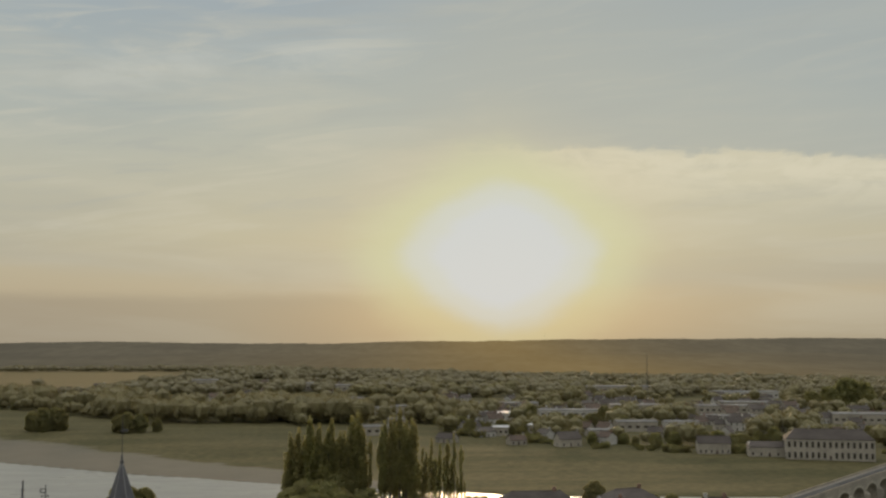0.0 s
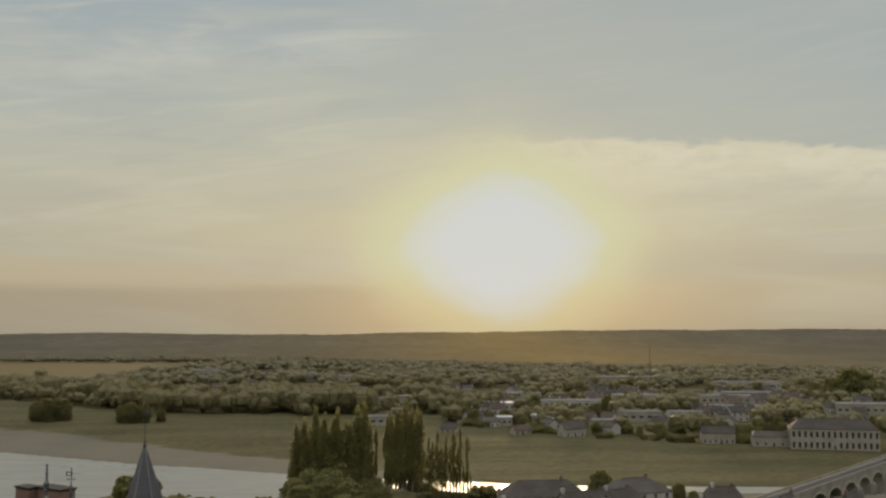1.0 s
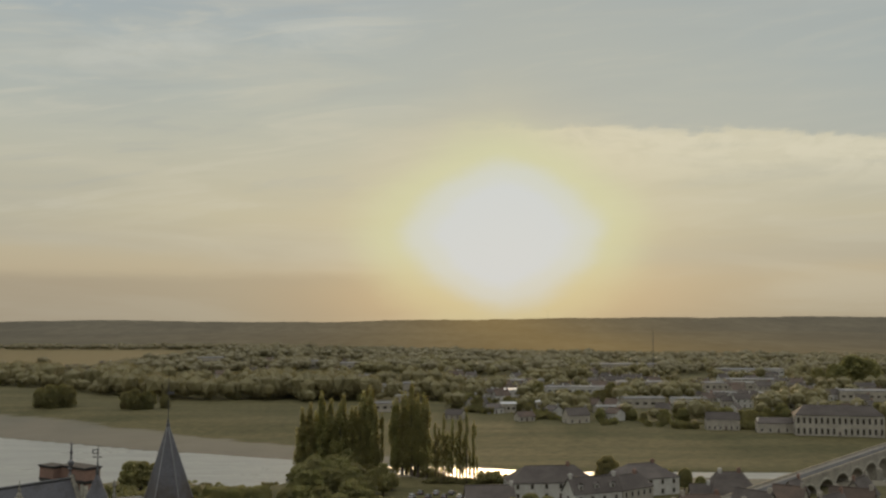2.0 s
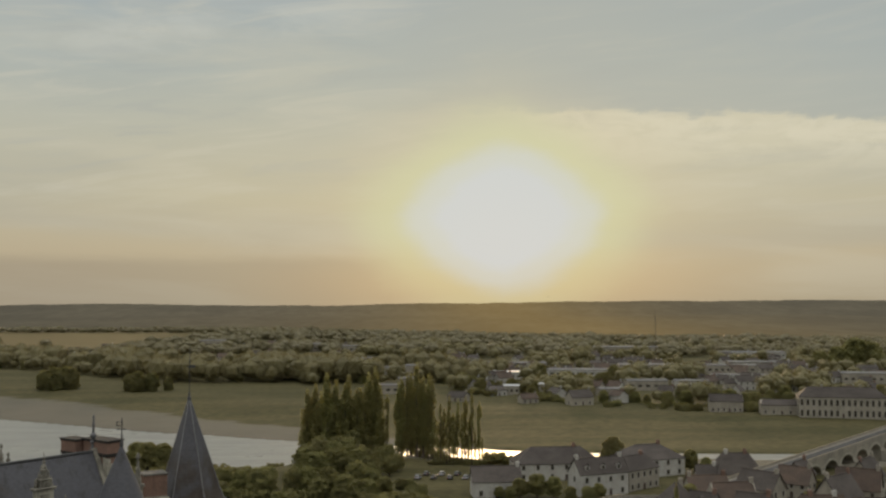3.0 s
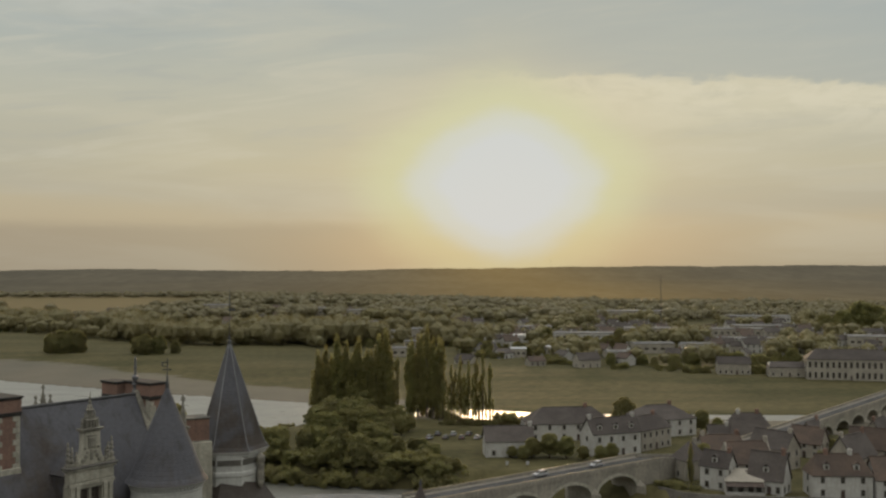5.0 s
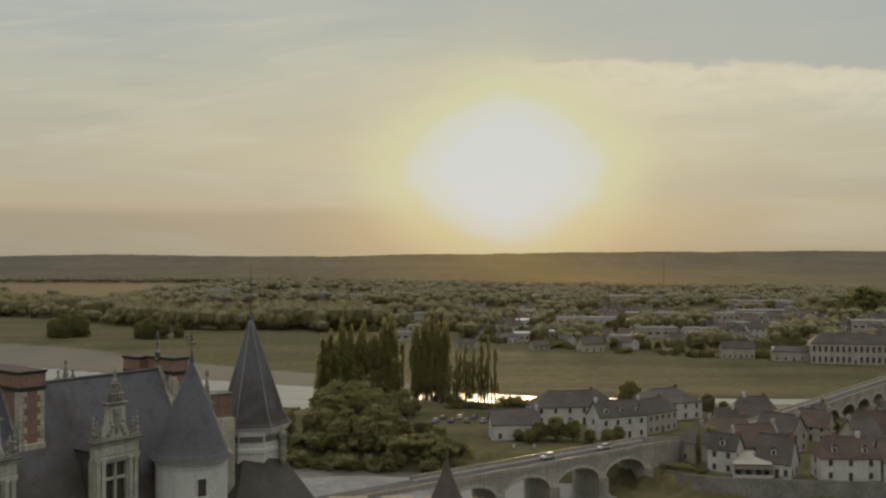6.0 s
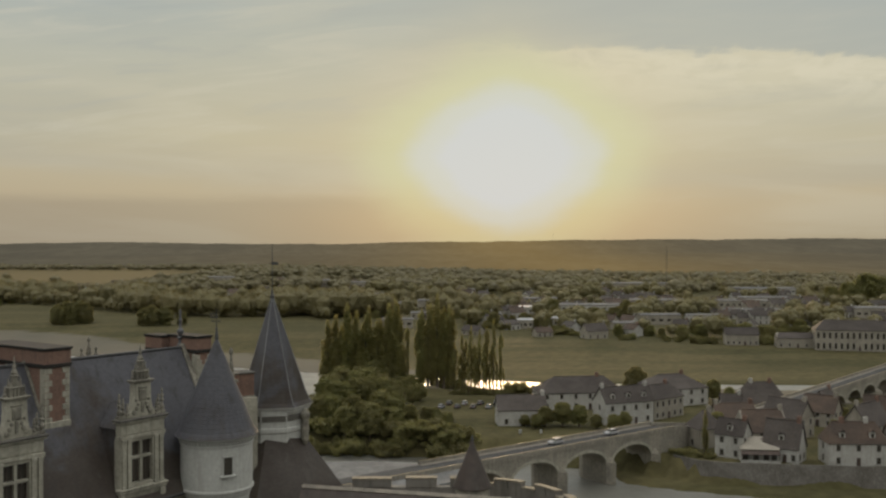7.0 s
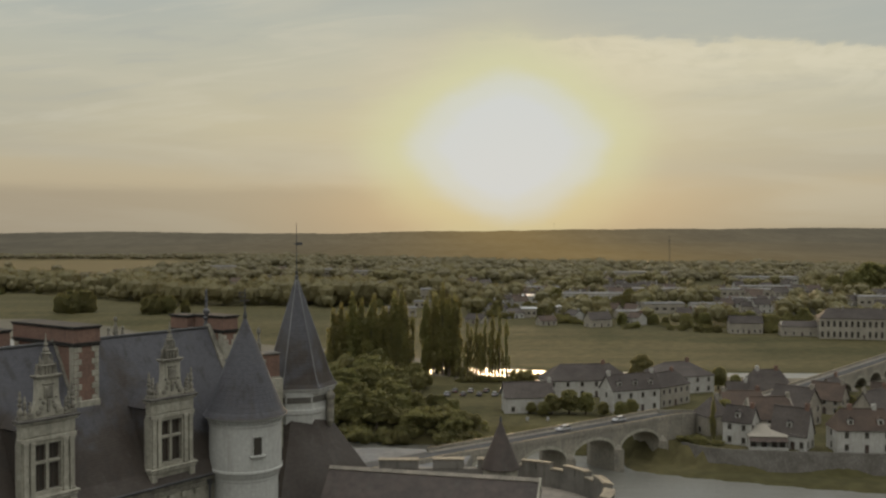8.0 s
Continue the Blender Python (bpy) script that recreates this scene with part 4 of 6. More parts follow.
FIRST = {
    "round": [tree_kind(11, "round", LEAF, "broad green tree with a full rounded crown"), tree_kind(12, "round", LEAF, "broad green tree with a full rounded crown")],
    "dark": [tree_kind(13, "round", LEAF_DARK, "dark dense tree with a round crown")],
    "poplar": [tree_kind(14, "poplar", LEAF_POPLAR, "tall narrow poplar on the island"), tree_kind(15, "poplar", LEAF_POPLAR, "tall narrow poplar on the island")],
    "slim": [tree_kind(16, "slim", LEAF_POPLAR, "thin open poplar with a bare lower stem"), tree_kind(17, "slim", LEAF_POPLAR, "thin open poplar with a bare lower stem")],
    "bush": [tree_kind(18, "bush", LEAF, "low spreading willow bush by the water"), tree_kind(19, "bush", LEAF_DARK, "low spreading willow bush by the water")],
}
USED = set()
plant = random.Random(5)


def tree(kind, x, y, scale=1.0, tall=1.0, base=None):
    first = plant.choice(FIRST[kind])
    z = float(land(x, y)) - 0.15 if base is None else base
    m = pose(x, y, z, 0, 0, plant.uniform(0, 360))
    stretch = Matrix.Diagonal((scale, scale, scale * tall, 1))
    if first in USED:
        ob = copy_thing(first, m)
    else:
        USED.add(first)
        ob = first
    ob.matrix_basis = m @ stretch
    return ob


# poplars in front of the northern arm
for i in range(23):
    px = -43 + i * 1.28
    tree("poplar", px + plant.uniform(-0.8, 0.8), 386 + (i % 3) * 4 + plant.uniform(-1, 1), plant.uniform(1.45, 1.85), plant.uniform(0.5, 0.62) * (0.9 if i < 2 else 1.0))
for i in range(9):
    px = -7.5 + i * 1.7
    tree("poplar", px + plant.uniform(-0.6, 0.6), 387 + (i % 2) * 5, plant.uniform(1.2, 1.4), plant.uniform(0.69, 0.78) + 0.09 * math.sin(i / 8 * math.pi))
for px, py, s, tall in ((9.2, 368, 0.9, 1.1), (12.4, 366, 0.95, 1.2), (15.6, 366, 0.85, 1.25), (18.4, 368, 0.95, 1.15), (20.7, 365, 0.95, 1.3), (23.4, 366, 0.85, 1.2), (13.8, 365, 0.85, 1.0), (-12, 392, 0.9, 1.2)):
    tree("slim", px, py, s, tall)
for px, py, s in ((6.0, 380, 0.7), (8.0, 367, 0.55), (10.5, 368, 0.8), (11.4, 365, 0.65), (14.7, 368, 0.65), (17.1, 365, 0.8), (19.5, 368, 0.7), (22, 365, 0.55)):
    tree("slim", px, py, s, plant.uniform(0.9, 1.25))
for i in range(15):
    tree("bush", 6.5 + i * 1.3 + plant.uniform(-0.4, 0.4), 367 + plant.uniform(-2, 1), plant.uniform(0.3, 0.5), plant.uniform(0.8, 1.2))
for px, py, s, tall in ((7.3, 381, 0.5, 1.6), (9.6, 382, 0.6, 1.5), (12.1, 381, 0.45, 1.9), (15.2, 380, 0.6, 1.7), (16.0, 381, 0.5, 1.4), (18.9, 380, 0.55, 1.7), (20.3, 381, 0.4, 1.6), (25.2, 380, 0.5, 1.4), (26.1, 379, 0.35, 1.4)):
    tree("bush", px, py, s, tall)
for i in range(16):
    tree("slim", 5.0 + i * 1.35 + plant.uniform(-0.5, 0.5), 371 + plant.uniform(-3, 5), plant.uniform(0.35, 0.6), plant.uniform(0.9, 1.5))
for px, s in ((30.2, 0.7), (32.4, 0.85), (34.4, 0.7)):
    tree("bush", px - 2.5, 366, s, 1.1)
tree("slim", -45.6, 386.5, 0.62, 0.75)
tree("round", -44.9, 385.5, 0.66, 1.25)
# woods on the left part of the island, heights cut so the camera sees the water
for i in range(118):
    px = plant.uniform(-104, 6) if i < 56 else plant.uniform(-62, 4)
    lo = float(np.interp(px, *ISLAND_EDGE)) + 7
    hi = float(np.interp(px, *NEAR_EDGE)) - 14
    if px > -4:
        hi = min(hi, 314)
    if px < -44:
        hi = min(hi, lo + 34)
    py = plant.uniform(lo, hi)
    room = max(3.0, 59.0 - 0.1607 * py) if px < 4.0 - 0.138 * py else 11.0 if px < -18 else 7.5 if px < -4 else 5.0
    size = min(plant.uniform(0.85, 1.4), room / 9.6)
    tree("round" if plant.random() < 0.6 else "dark", px, py, size * 1.1, plant.uniform(0.82, 0.92))
for px, py, s in ((-98, 350, 1.25), (-93, 346, 1.3), (-89, 350, 1.2), (-95, 355, 1.1)):
    tree("round", px, py, s, 0.95)
for i in range(40):
    px = plant.uniform(-100, 30)
    tree("bush", px, float(np.interp(px, *NEAR_EDGE)) - plant.uniform(2, 9), plant.uniform(0.4, 0.7))
for i in range(120):
    px = plant.uniform(-100, 8)
    tree("bush", px, float(np.interp(px, *ISLAND_EDGE)) + plant.uniform(2, 14), plant.uniform(0.6, 1.05))
# garden trees by the halls
for px, py, s in ((33, 302, 0.85), (38.5, 303, 1.0), (43.5, 302, 0.9), (53, 297, 0.65), (57, 299, 0.7), (27, 303, 0.5), (48.5, 299, 0.6), (30, 299, 0.6)):
    tree("round", px, py, s, 0.85)
tree("dark", 70, 350, 1.4, 0.98)
for px, py, s in ((92, 352, 0.8), (97, 349, 0.9), (101, 343, 0.7), (87, 356, 0.7), (78, 283, 0.55), (82, 288, 0.8), (95, 306, 0.6), (110, 296, 0.6), (126, 306, 0.6), (117, 291, 0.5)):
    tree("round", px, py, s)
for px, py, s in ((64, 264, 0.4), (66.5, 262, 0.5), (68.5, 261, 0.45), (71.5, 259, 0.35)):
    tree("bush", px, py, s, 0.9)
tree("slim", 71.8, 264.5, 0.55, 0.85)
tree("poplar", 72.4, 265.5, 0.5, 0.75)
tree("round", 79.5, 280, 0.85, 1.1)
# far bank
for px, py, s in ((-265, 690, 1.75), (-256, 684, 2.1), (-246, 688, 1.95), (-252, 696, 2.0), (-200, 672, 1.5), (-193, 666, 1.8), (-185, 671, 1.65), (-176, 678, 1.2)):
    tree("dark", px, py, s, 1.05, float(land(px, py)) - 1.9 * s)
for px, py, s in ((350, 890, 2.4), (364, 884, 3.0), (380, 888, 4.1), (394, 886, 3.6)):
    tree("round", px, py, s, 0.98, float(land(px, py)) - 1.9 * s)
for i in range(48):
    px = plant.uniform(-420, 330)
    py = float(np.interp(px, [-420, -200, 0, 100, 330], [890, 750, 715, 590, 580])) + plant.uniform(0, 50)
    size = plant.uniform(0.7, 1.3)
    tree("round" if plant.random() < 0.6 else "dark", px, py, size, 0.95, float(land(px, py)) - 1.7 * size)

def in_crop(px, py):
    return 1120 < py < 1970 and px < -372


# halls and stores of the far town: place, length, depth, height, turn
SITES = ((330, 745, 40, 20, 8, -8), (195, 860, 62, 22, 7, -6), (262, 842, 55, 20, 7, -4), (152, 690, 28, 14, 7, 4), (186, 700, 24, 13, 6, -4), (238, 740, 52, 18, 6, -8),
         (120, 640, 18, 12, 5, 5), (60, 782, 28, 14, 6, 0), (56, 652, 10, 9, 6, 0), (74, 662, 9, 8, 6, 0), (-13, 780, 9, 9, 11, 4), (-28, 660, 20, 10, 6, 6), (120, 800, 48, 18, 6, 0),
         (300, 900, 60, 20, 6, -6), (70, 900, 70, 18, 6, 2), (-68, 955, 26, 14, 7, 4), (232, 1160, 90, 24, 8, -3), (340, 1060, 70, 20, 7, -3),
         (-138, 1180, 13, 12, 10, 6), (-98, 1180, 24, 14, 8, 3), (-30, 830, 14, 10, 6, 0), (-285, 1290, 34, 14, 9, 8), (-15, 726, 12, 9, 5, 0))
# pitched houses that stand clear of the trees: place and turn
CLEAR_HOUSES = ((276, 815, 12), (299, 800, -20), (221, 690, 8), (-358, 985, 10), (-346, 990, -30), (-333, 1000, 18), (-223, 950, 20), (-345, 1010, 5), (250, 800, -8), (316, 850, 15), (232, 712, -25))


def sight_gap(px, py):
    """Gaps along the camera's line to each building, kept treeless so that it shows."""
    for x, y, L, W in [(s[0], s[1], s[2], s[3]) for s in SITES] + [(h[0], h[1], 13, 9) for h in CLEAR_HOUSES]:
        if y - 75 < py < y + W * 0.6 and abs(px - x * py / y) < L / 2 + 1.5:
            return True
    return False


def far_woods(name, seed, count, area, low, high, per, label, leaf, keep, ground=land, grain=0.5, spread=1.0):
    """Uncounted trees of the plain, as one mass of clumps; keep tells the share that grows at a place."""
    rng = np.random.default_rng(seed)
    cs, rs = [], []
    while len(cs) < count * 6:
        px, py = rng.uniform(*area[0]), rng.uniform(*area[1])
        if abs(px) > py * 0.52 + 40 or rng.random() > keep(px, py) or sight_gap(px, py):
            continue
        z = float(ground(px, py))
        stand = 0.5 + 0.5 * noise.noise((px * 0.02, py * 0.02, seed + 3))
        h = low + (high - low) * min(1.0, max(0.0, 2.0 * (stand - 0.5) + 0.1 + 0.8 * rng.random() ** 1.4))
        broad = rng.uniform(0.26, 0.4) * spread
        cs.append((px, py, z + h * 0.55))
        rs.append((h * broad, h * broad, h * 0.4))
        for k in range(5):
            a = rng.random() * math.tau
            cs.append((px + math.cos(a) * h * broad * 0.75, py + math.sin(a) * h * broad * 0.75, z + h * rng.uniform(0.22, 0.78)))
            q = h * rng.uniform(0.12, 0.24)
            rs.append((q, q, q * rng.uniform(0.8, 1.2)))
    quads = leaf_sheets(rng, cs, rs, per * count, grain, 0.7, 1.2)
    verts = quads.tolist()
    faces = [(4 * i, 4 * i + 1, 4 * i + 2, 4 * i + 3) for i in range(len(verts) // 4)]
    ball = bmesh.new()
    bmesh.ops.create_icosphere(ball, subdivisions=1, radius=1)
    bv = np.array([v.co for v in ball.verts])
    bf = [[v.index for v in f.verts] for f in ball.faces]
    ball.free()
    for c, r in zip(cs[::6], rs[::6]):
        k = len(verts)
        verts.extend((np.array(c) + bv * np.array(r) * 0.9 * (0.85 + 0.3 * rng.random(len(bv)))[:, None]).tolist())
        faces.extend([tuple(i + k for i in f) for f in bf])
    tagged(placed(name, raw(name, verts, faces), leaf), label, "woods", kind="stuff")


BELT = ([-900, -520, -335, -200, 0, 60], [1060, 950, 862, 742, 732, 732])


def belt_share(px, py):
    d = py - np.interp(px, *BELT)
    return 0.0 if d < 0 or d > 120 or in_crop(px, py) else (1.0 if d < 45 else 0.45) * (0.55 + 0.45 * (noise.noise((px * 0.03, py * 0.03, 6)) > -0.05))


def town_share(px, py):
    if py < np.interp(px, [-100, 20, 100, 160, 330, 520], [730, 680, 598, 576, 578, 585]):
        return 0.0
    return 0.12 + 0.88 * (noise.noise((px * 0.014, py * 0.016, 4)) > 0.06)


def plain_share(px, py):
    if py > np.interp(px, *FOOT):
        return 0.0
    if in_crop(px, py):
        return 0.5 if abs(py - 1290 - 0.1 * px) < 7 and noise.noise((px * 0.02, 7, 1)) > 0.1 else 0.0008
    clump = noise.noise((px * 0.005, py * 0.016, 9))
    return 1.0 if clump > 0.08 else 0.03 if px < -80 else 0.3


def slope_share(px, py):
    d = py - np.interp(px, *FOOT)
    return 0.0 if d < -12 else max(0.0, 1.0 - d / 130) if px < -150 else float(d < 60 + 130 * noise.noise((px * 0.003, 3, 2)))


far_woods("riverside_woods", 21, 820, ((-620, 60), (720, 1090)), 7, 22, 190, "belt of tall trees along the far bank", LEAF_TOWN, belt_share, grain=0.55, spread=1.25)
far_woods("town_trees", 22, 1000, ((-100, 560), (550, 1300)), 6, 15, 160, "garden trees between the houses of the far town", LEAF_TOWN, town_share, grain=0.5, spread=1.35)
far_woods("plain_woods", 23, 2000, ((-900, 1000), (1060, 1800)), 8, 16, 110, "woods and hedges spread over the far plain", LEAF_FAR, plain_share, grain=0.6, spread=1.7)
far_woods("slope_woods", 24, 1100, ((-1000, 1150), (1340, 2300)), 7, 11, 110, "dense woods on the slope below the ridge", LEAF_FAR, slope_share, slope_z, 0.6, 1.9)

# tall trees of the town gardens
def town_tree(px, py, size, tall):
    if not sight_gap(px, py):
        tree("round" if plant.random() < 0.6 else "dark", px, py, size, tall, float(land(px, py)) - 1.7 * size)


for i in range(30):
    town_tree(plant.uniform(82, 160), plant.uniform(690, 770), plant.uniform(1.2, 1.9), plant.uniform(0.8, 1.0))
for i in range(64):
    px = plant.uniform(20, 330)
    py = float(np.interp(px, [20, 100, 150, 200, 250, 330], [665, 592, 574, 562, 556, 566])) + plant.uniform(0, 60)
    town_tree(px, py, plant.uniform(0.8, 1.6), plant.uniform(0.8, 1.0))
for i in range(16):
    town_tree(plant.uniform(20, 110), plant.uniform(668, 760), plant.uniform(1.0, 1.6), plant.uniform(0.8, 1.0))
# hedges and garden shrubs along the top of the meadow
for i in range(46):
    px = plant.uniform(30, 330)
    py = float(np.interp(px, [30, 100, 150, 200, 250, 330], [655, 583, 565, 553, 545, 552])) + plant.uniform(-2, 8)
    tree("bush", px, py, plant.uniform(0.55, 1.0), plant.uniform(0.8, 1.2))

# ------------------------------------------------------------------ far town
TOWN = "buildings of the far town"
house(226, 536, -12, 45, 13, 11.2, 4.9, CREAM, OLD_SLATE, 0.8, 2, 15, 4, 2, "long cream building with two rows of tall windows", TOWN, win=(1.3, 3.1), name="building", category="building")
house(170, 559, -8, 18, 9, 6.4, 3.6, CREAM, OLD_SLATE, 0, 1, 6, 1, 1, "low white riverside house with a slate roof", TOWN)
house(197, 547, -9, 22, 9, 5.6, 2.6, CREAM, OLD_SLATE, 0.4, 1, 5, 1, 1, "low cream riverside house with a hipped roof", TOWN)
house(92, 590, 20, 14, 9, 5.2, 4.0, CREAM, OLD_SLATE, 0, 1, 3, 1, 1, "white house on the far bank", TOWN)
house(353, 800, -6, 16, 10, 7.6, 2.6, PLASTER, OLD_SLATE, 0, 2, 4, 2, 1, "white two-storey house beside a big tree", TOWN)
far_rng = random.Random(9)
for px, py, L, W, H, turn in SITES:
    top = empty("warehouse", "low pale flat-roofed commercial building in the far town", "building", TOWN, pose(px, py, float(land(px, py)) - 0.3, 0, 0, turn))
    b = bmesh.new()
    box(b, -L / 2, L / 2, -W / 2, W / 2, -1, H, 0.1)
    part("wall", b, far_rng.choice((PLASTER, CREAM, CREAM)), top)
    b = bmesh.new()
    slab(b, [(-L / 2 - 0.3, -W / 2 - 0.3, H + 0.2), (L / 2 + 0.3, -W / 2 - 0.3, H + 0.2), (L / 2 + 0.3, 0, H + 1.1), (-L / 2 - 0.3, 0, H + 1.1)], 0.25)
    slab(b, [(L / 2 + 0.3, W / 2 + 0.3, H + 0.2), (-L / 2 - 0.3, W / 2 + 0.3, H + 0.2), (-L / 2 - 0.3, 0, H + 1.1), (L / 2 + 0.3, 0, H + 1.1)], 0.25)
    part("roof", b, BRIGHT_ROOF if 50 < px < 80 and py < 800 else METAL_ROOF, top)
    m = max(3, int(L / 5))
    for j in range(m):
        b_w = placed("window", pane_mesh(L / m * 0.5, 1.6), None, top)
        b_w.matrix_basis = pose(-L / 2 + L * (j + 0.5) / m, -W / 2 - 0.02, H * 0.4)
for px, py, turn in CLEAR_HOUSES:
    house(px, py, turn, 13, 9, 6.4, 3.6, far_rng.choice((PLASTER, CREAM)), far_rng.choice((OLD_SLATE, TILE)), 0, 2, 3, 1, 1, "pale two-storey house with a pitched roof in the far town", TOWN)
for i in range(160):
    if i < 120:
        px, py = far_rng.uniform(20, 430), far_rng.uniform(590, 1080)
    else:
        px, py = far_rng.uniform(-420, 40), far_rng.uniform(900, 1320)
    if abs(px) > py * 0.5:
        continue
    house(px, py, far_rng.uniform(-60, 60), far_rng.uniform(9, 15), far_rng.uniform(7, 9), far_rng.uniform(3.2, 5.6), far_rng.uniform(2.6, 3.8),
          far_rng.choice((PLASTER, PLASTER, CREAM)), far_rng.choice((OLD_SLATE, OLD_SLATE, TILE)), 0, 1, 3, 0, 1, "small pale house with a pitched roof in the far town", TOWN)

# ------------------------------------------------------------------ castle
AX, AY = 0.588, 0.809


def castle_at(s, d, z=0.0, turn=0.0):
    """Pose on the castle's grid: s along the facade, d inward from it."""
    return pose(-15.76 + AX * s - AY * d, 57.63 + AY * s + AX * d, z, 0, 0, 54.0 + turn)


def pinnacle(bm, x, y, z, h, w):
    """Carved pinnacle: square shaft, collar, crocketed spire and bud."""
    box(bm, x - w / 2, x + w / 2, y - w / 2, y + w / 2, z, z + h * 0.34, 0.02)
    box(bm, x - w * 0.66, x + w * 0.66, y - w * 0.66, y + w * 0.66, z + h * 0.34, z + h * 0.4, 0.02)
    lathe(bm, [(w * 0.5, z + h * 0.4), (w * 0.2, z + h * 0.75), (w * 0.1, z + h * 0.86)], 8, x, y)
    lathe(bm, [(w * 0.1, z + h * 0.85), (w * 0.3, z + h * 0.9), (w * 0.22, z + h * 0.95), (w * 0.03, z + h)], 8, x, y)
    for k in range(3):
        zz = z + h * (0.46 + 0.1 * k)
        q = w * (0.5 - 0.1 * k)
        for dx, dy in ((1, 0), (-1, 0), (0, 1), (0, -1)):
            box(bm, x + dx * q - 0.04, x + dx * q + 0.04, y + dy * q - 0.04, y + dy * q + 0.04, zz, zz + 0.1, 0.015)


def baluster(bm, x, y, z, h, w):
    """Turned candelabrum: plinth, vase, neck, knop and bud."""
    box(bm, x - w / 2, x + w / 2, y - w / 2, y + w / 2, z, z + h * 0.14, 0.02)
    turned = ((0.3, 0.13), (0.5, 0.22), (0.52, 0.3), (0.24, 0.4), (0.2, 0.45), (0.46, 0.49), (0.46, 0.54), (0.22, 0.58), (0.36, 0.66), (0.34, 0.74), (0.12, 0.82), (0.24, 0.87), (0.2, 0.93), (0.03, 1.0))
    lathe(bm, [(w * r, z + h * u) for r, u in turned], 8, x, y)


def dormer(wing, s, z_sill=48.45, depth=0.0):
    """Tall stone dormer standing on the wall head: pilasters, cross window, entablature, scrolled gable and pinnacles."""
    H, E = 2.42, z_sill + 2.42
    b = bmesh.new()
    box(b, -1.62, -0.78, 0.0, 0.55, 46.9, E + 0.2, 0.02)
    box(b, 0.78, 1.62, 0.0, 0.55, 46.9, E + 0.2, 0.02)
    box(b, -0.78, 0.78, 0.0, 0.55, 46.9, z_sill, 0.02)
    box(b, -0.78, 0.78, 0.0, 0.55, E, E + 0.2, 0.02)
    body = part("dormer", b, LIMESTONE, wing, "pale limestone dormer with a cross window and a carved gable")
    body.matrix_basis = Matrix.Translation((s, depth, 0)) @ Matrix.Diagonal((0.94, 1, 1, 1))
    for px in (-1.4, -1.0, 1.0, 1.4):
        b = bmesh.new()
        box(b, px - 0.13, px + 0.13, -0.12, 0.02, z_sill - 0.1, E + 0.1, 0.02)
        box(b, px - 0.17, px + 0.17, -0.16, 0.02, E + 0.05, E + 0.22, 0.02)
        box(b, px - 0.17, px + 0.17, -0.16, 0.02, z_sill - 0.2, z_sill - 0.05, 0.02)
        part("pilaster", b, LIMESTONE, body)
    b = bmesh.new()
    box(b, -0.09, 0.09, 0.1, 0.34, z_sill, E, 0.03)
    box(b, -0.78, 0.78, 0.1, 0.34, z_sill + 1.38, z_sill + 1.56, 0.03)
    part("cross_mullion", b, LIMESTONE, body)
    for x0, x1 in ((-0.76, -0.1), (0.1, 0.76)):
        for z0, z1 in ((z_sill + 0.02, z_sill + 1.38), (z_sill + 1.56, E - 0.02)):
            b = bmesh.new()
            box(b, x0, x1, 0.3, 0.34, z0, z1)
            part("pane", b, GLASS, body)
            b = bmesh.new()
            m = (x0 + x1) / 2
            box(b, m - 0.025, m + 0.025, 0.27, 0.3, z0, z1)
            box(b, x0, x0 + 0.06, 0.26, 0.3, z0, z1)
            box(b, x1 - 0.06, x1, 0.26, 0.3, z0, z1)
            part("window_frame", b, DARK_WOOD, body)
    b = bmesh.new()
    box(b, -1.8, 1.8, -0.26, 0.3, z_sill - 0.36, z_sill - 0.2, 0.05)
    box(b, -1.7, 1.7, -0.18, 0.3, z_sill - 0.55, z_sill - 0.36, 0.05)
    part("sill", b, LIMESTONE, body, "stone sill course with a worn dark edge")
    for px in (-1.45, 1.45):
        b = bmesh.new()
        box(b, px - 0.2, px + 0.2, -0.16, 0.1, z_sill - 1.25, z_sill - 0.55, 0.06)
        part("bracket", b, LIMESTONE, body)
    b = bmesh.new()
    box(b, -1.68, 1.68, -0.12, 0.4, E + 0.2, E + 0.42, 0.03)
    box(b, -1.62, 1.62, -0.06, 0.4, E + 0.42, E + 1.12, 0.03)
    box(b, -1.74, 1.74, -0.2, 0.5, E + 1.12, E + 1.26, 0.04)
    part("entablature", b, LIMESTONE, body)
    b = bmesh.new()
    box(b, -1.84, 1.84, -0.3, 0.5, E + 1.26, E + 1.4, 0.05)
    part("cornice", b, DARK_STONE, body, "weathered dark cornice")
    b = bmesh.new()
    box(b, -1.2, 1.2, -0.09, -0.03, E + 0.5, E + 1.02, 0.02)
    part("frieze_panel", b, LIMESTONE, body)
    # scrolled gable
    T = E + 1.4
    out = [(-1.08, T), (1.08, T), (1.0, T + 0.2), (0.8, T + 0.48), (0.7, T + 0.85), (0.66, T + 1.3), (0.64, T + 2.02), (-0.64, T + 2.02), (-0.66, T + 1.3), (-0.7, T + 0.85), (-0.8, T + 0.48), (-1.0, T + 0.2)]
    b = bmesh.new()
    prism(b, out, 0.0, 0.34)
    gable = part("gable", b, LIMESTONE, body, "carved stone gable with a shield panel")
    # relief on the gable: shield, garland and side scrolls
    b = bmesh.new()
    box(b, -0.26, 0.26, -0.08, 0.02, T + 0.95, T + 1.6, 0.05)
    box(b, -0.16, 0.16, -0.12, -0.06, T + 1.05, T + 1.5, 0.05)
    box(b, -0.34, 0.34, -0.07, 0.02, T + 1.66, T + 1.74, 0.02)
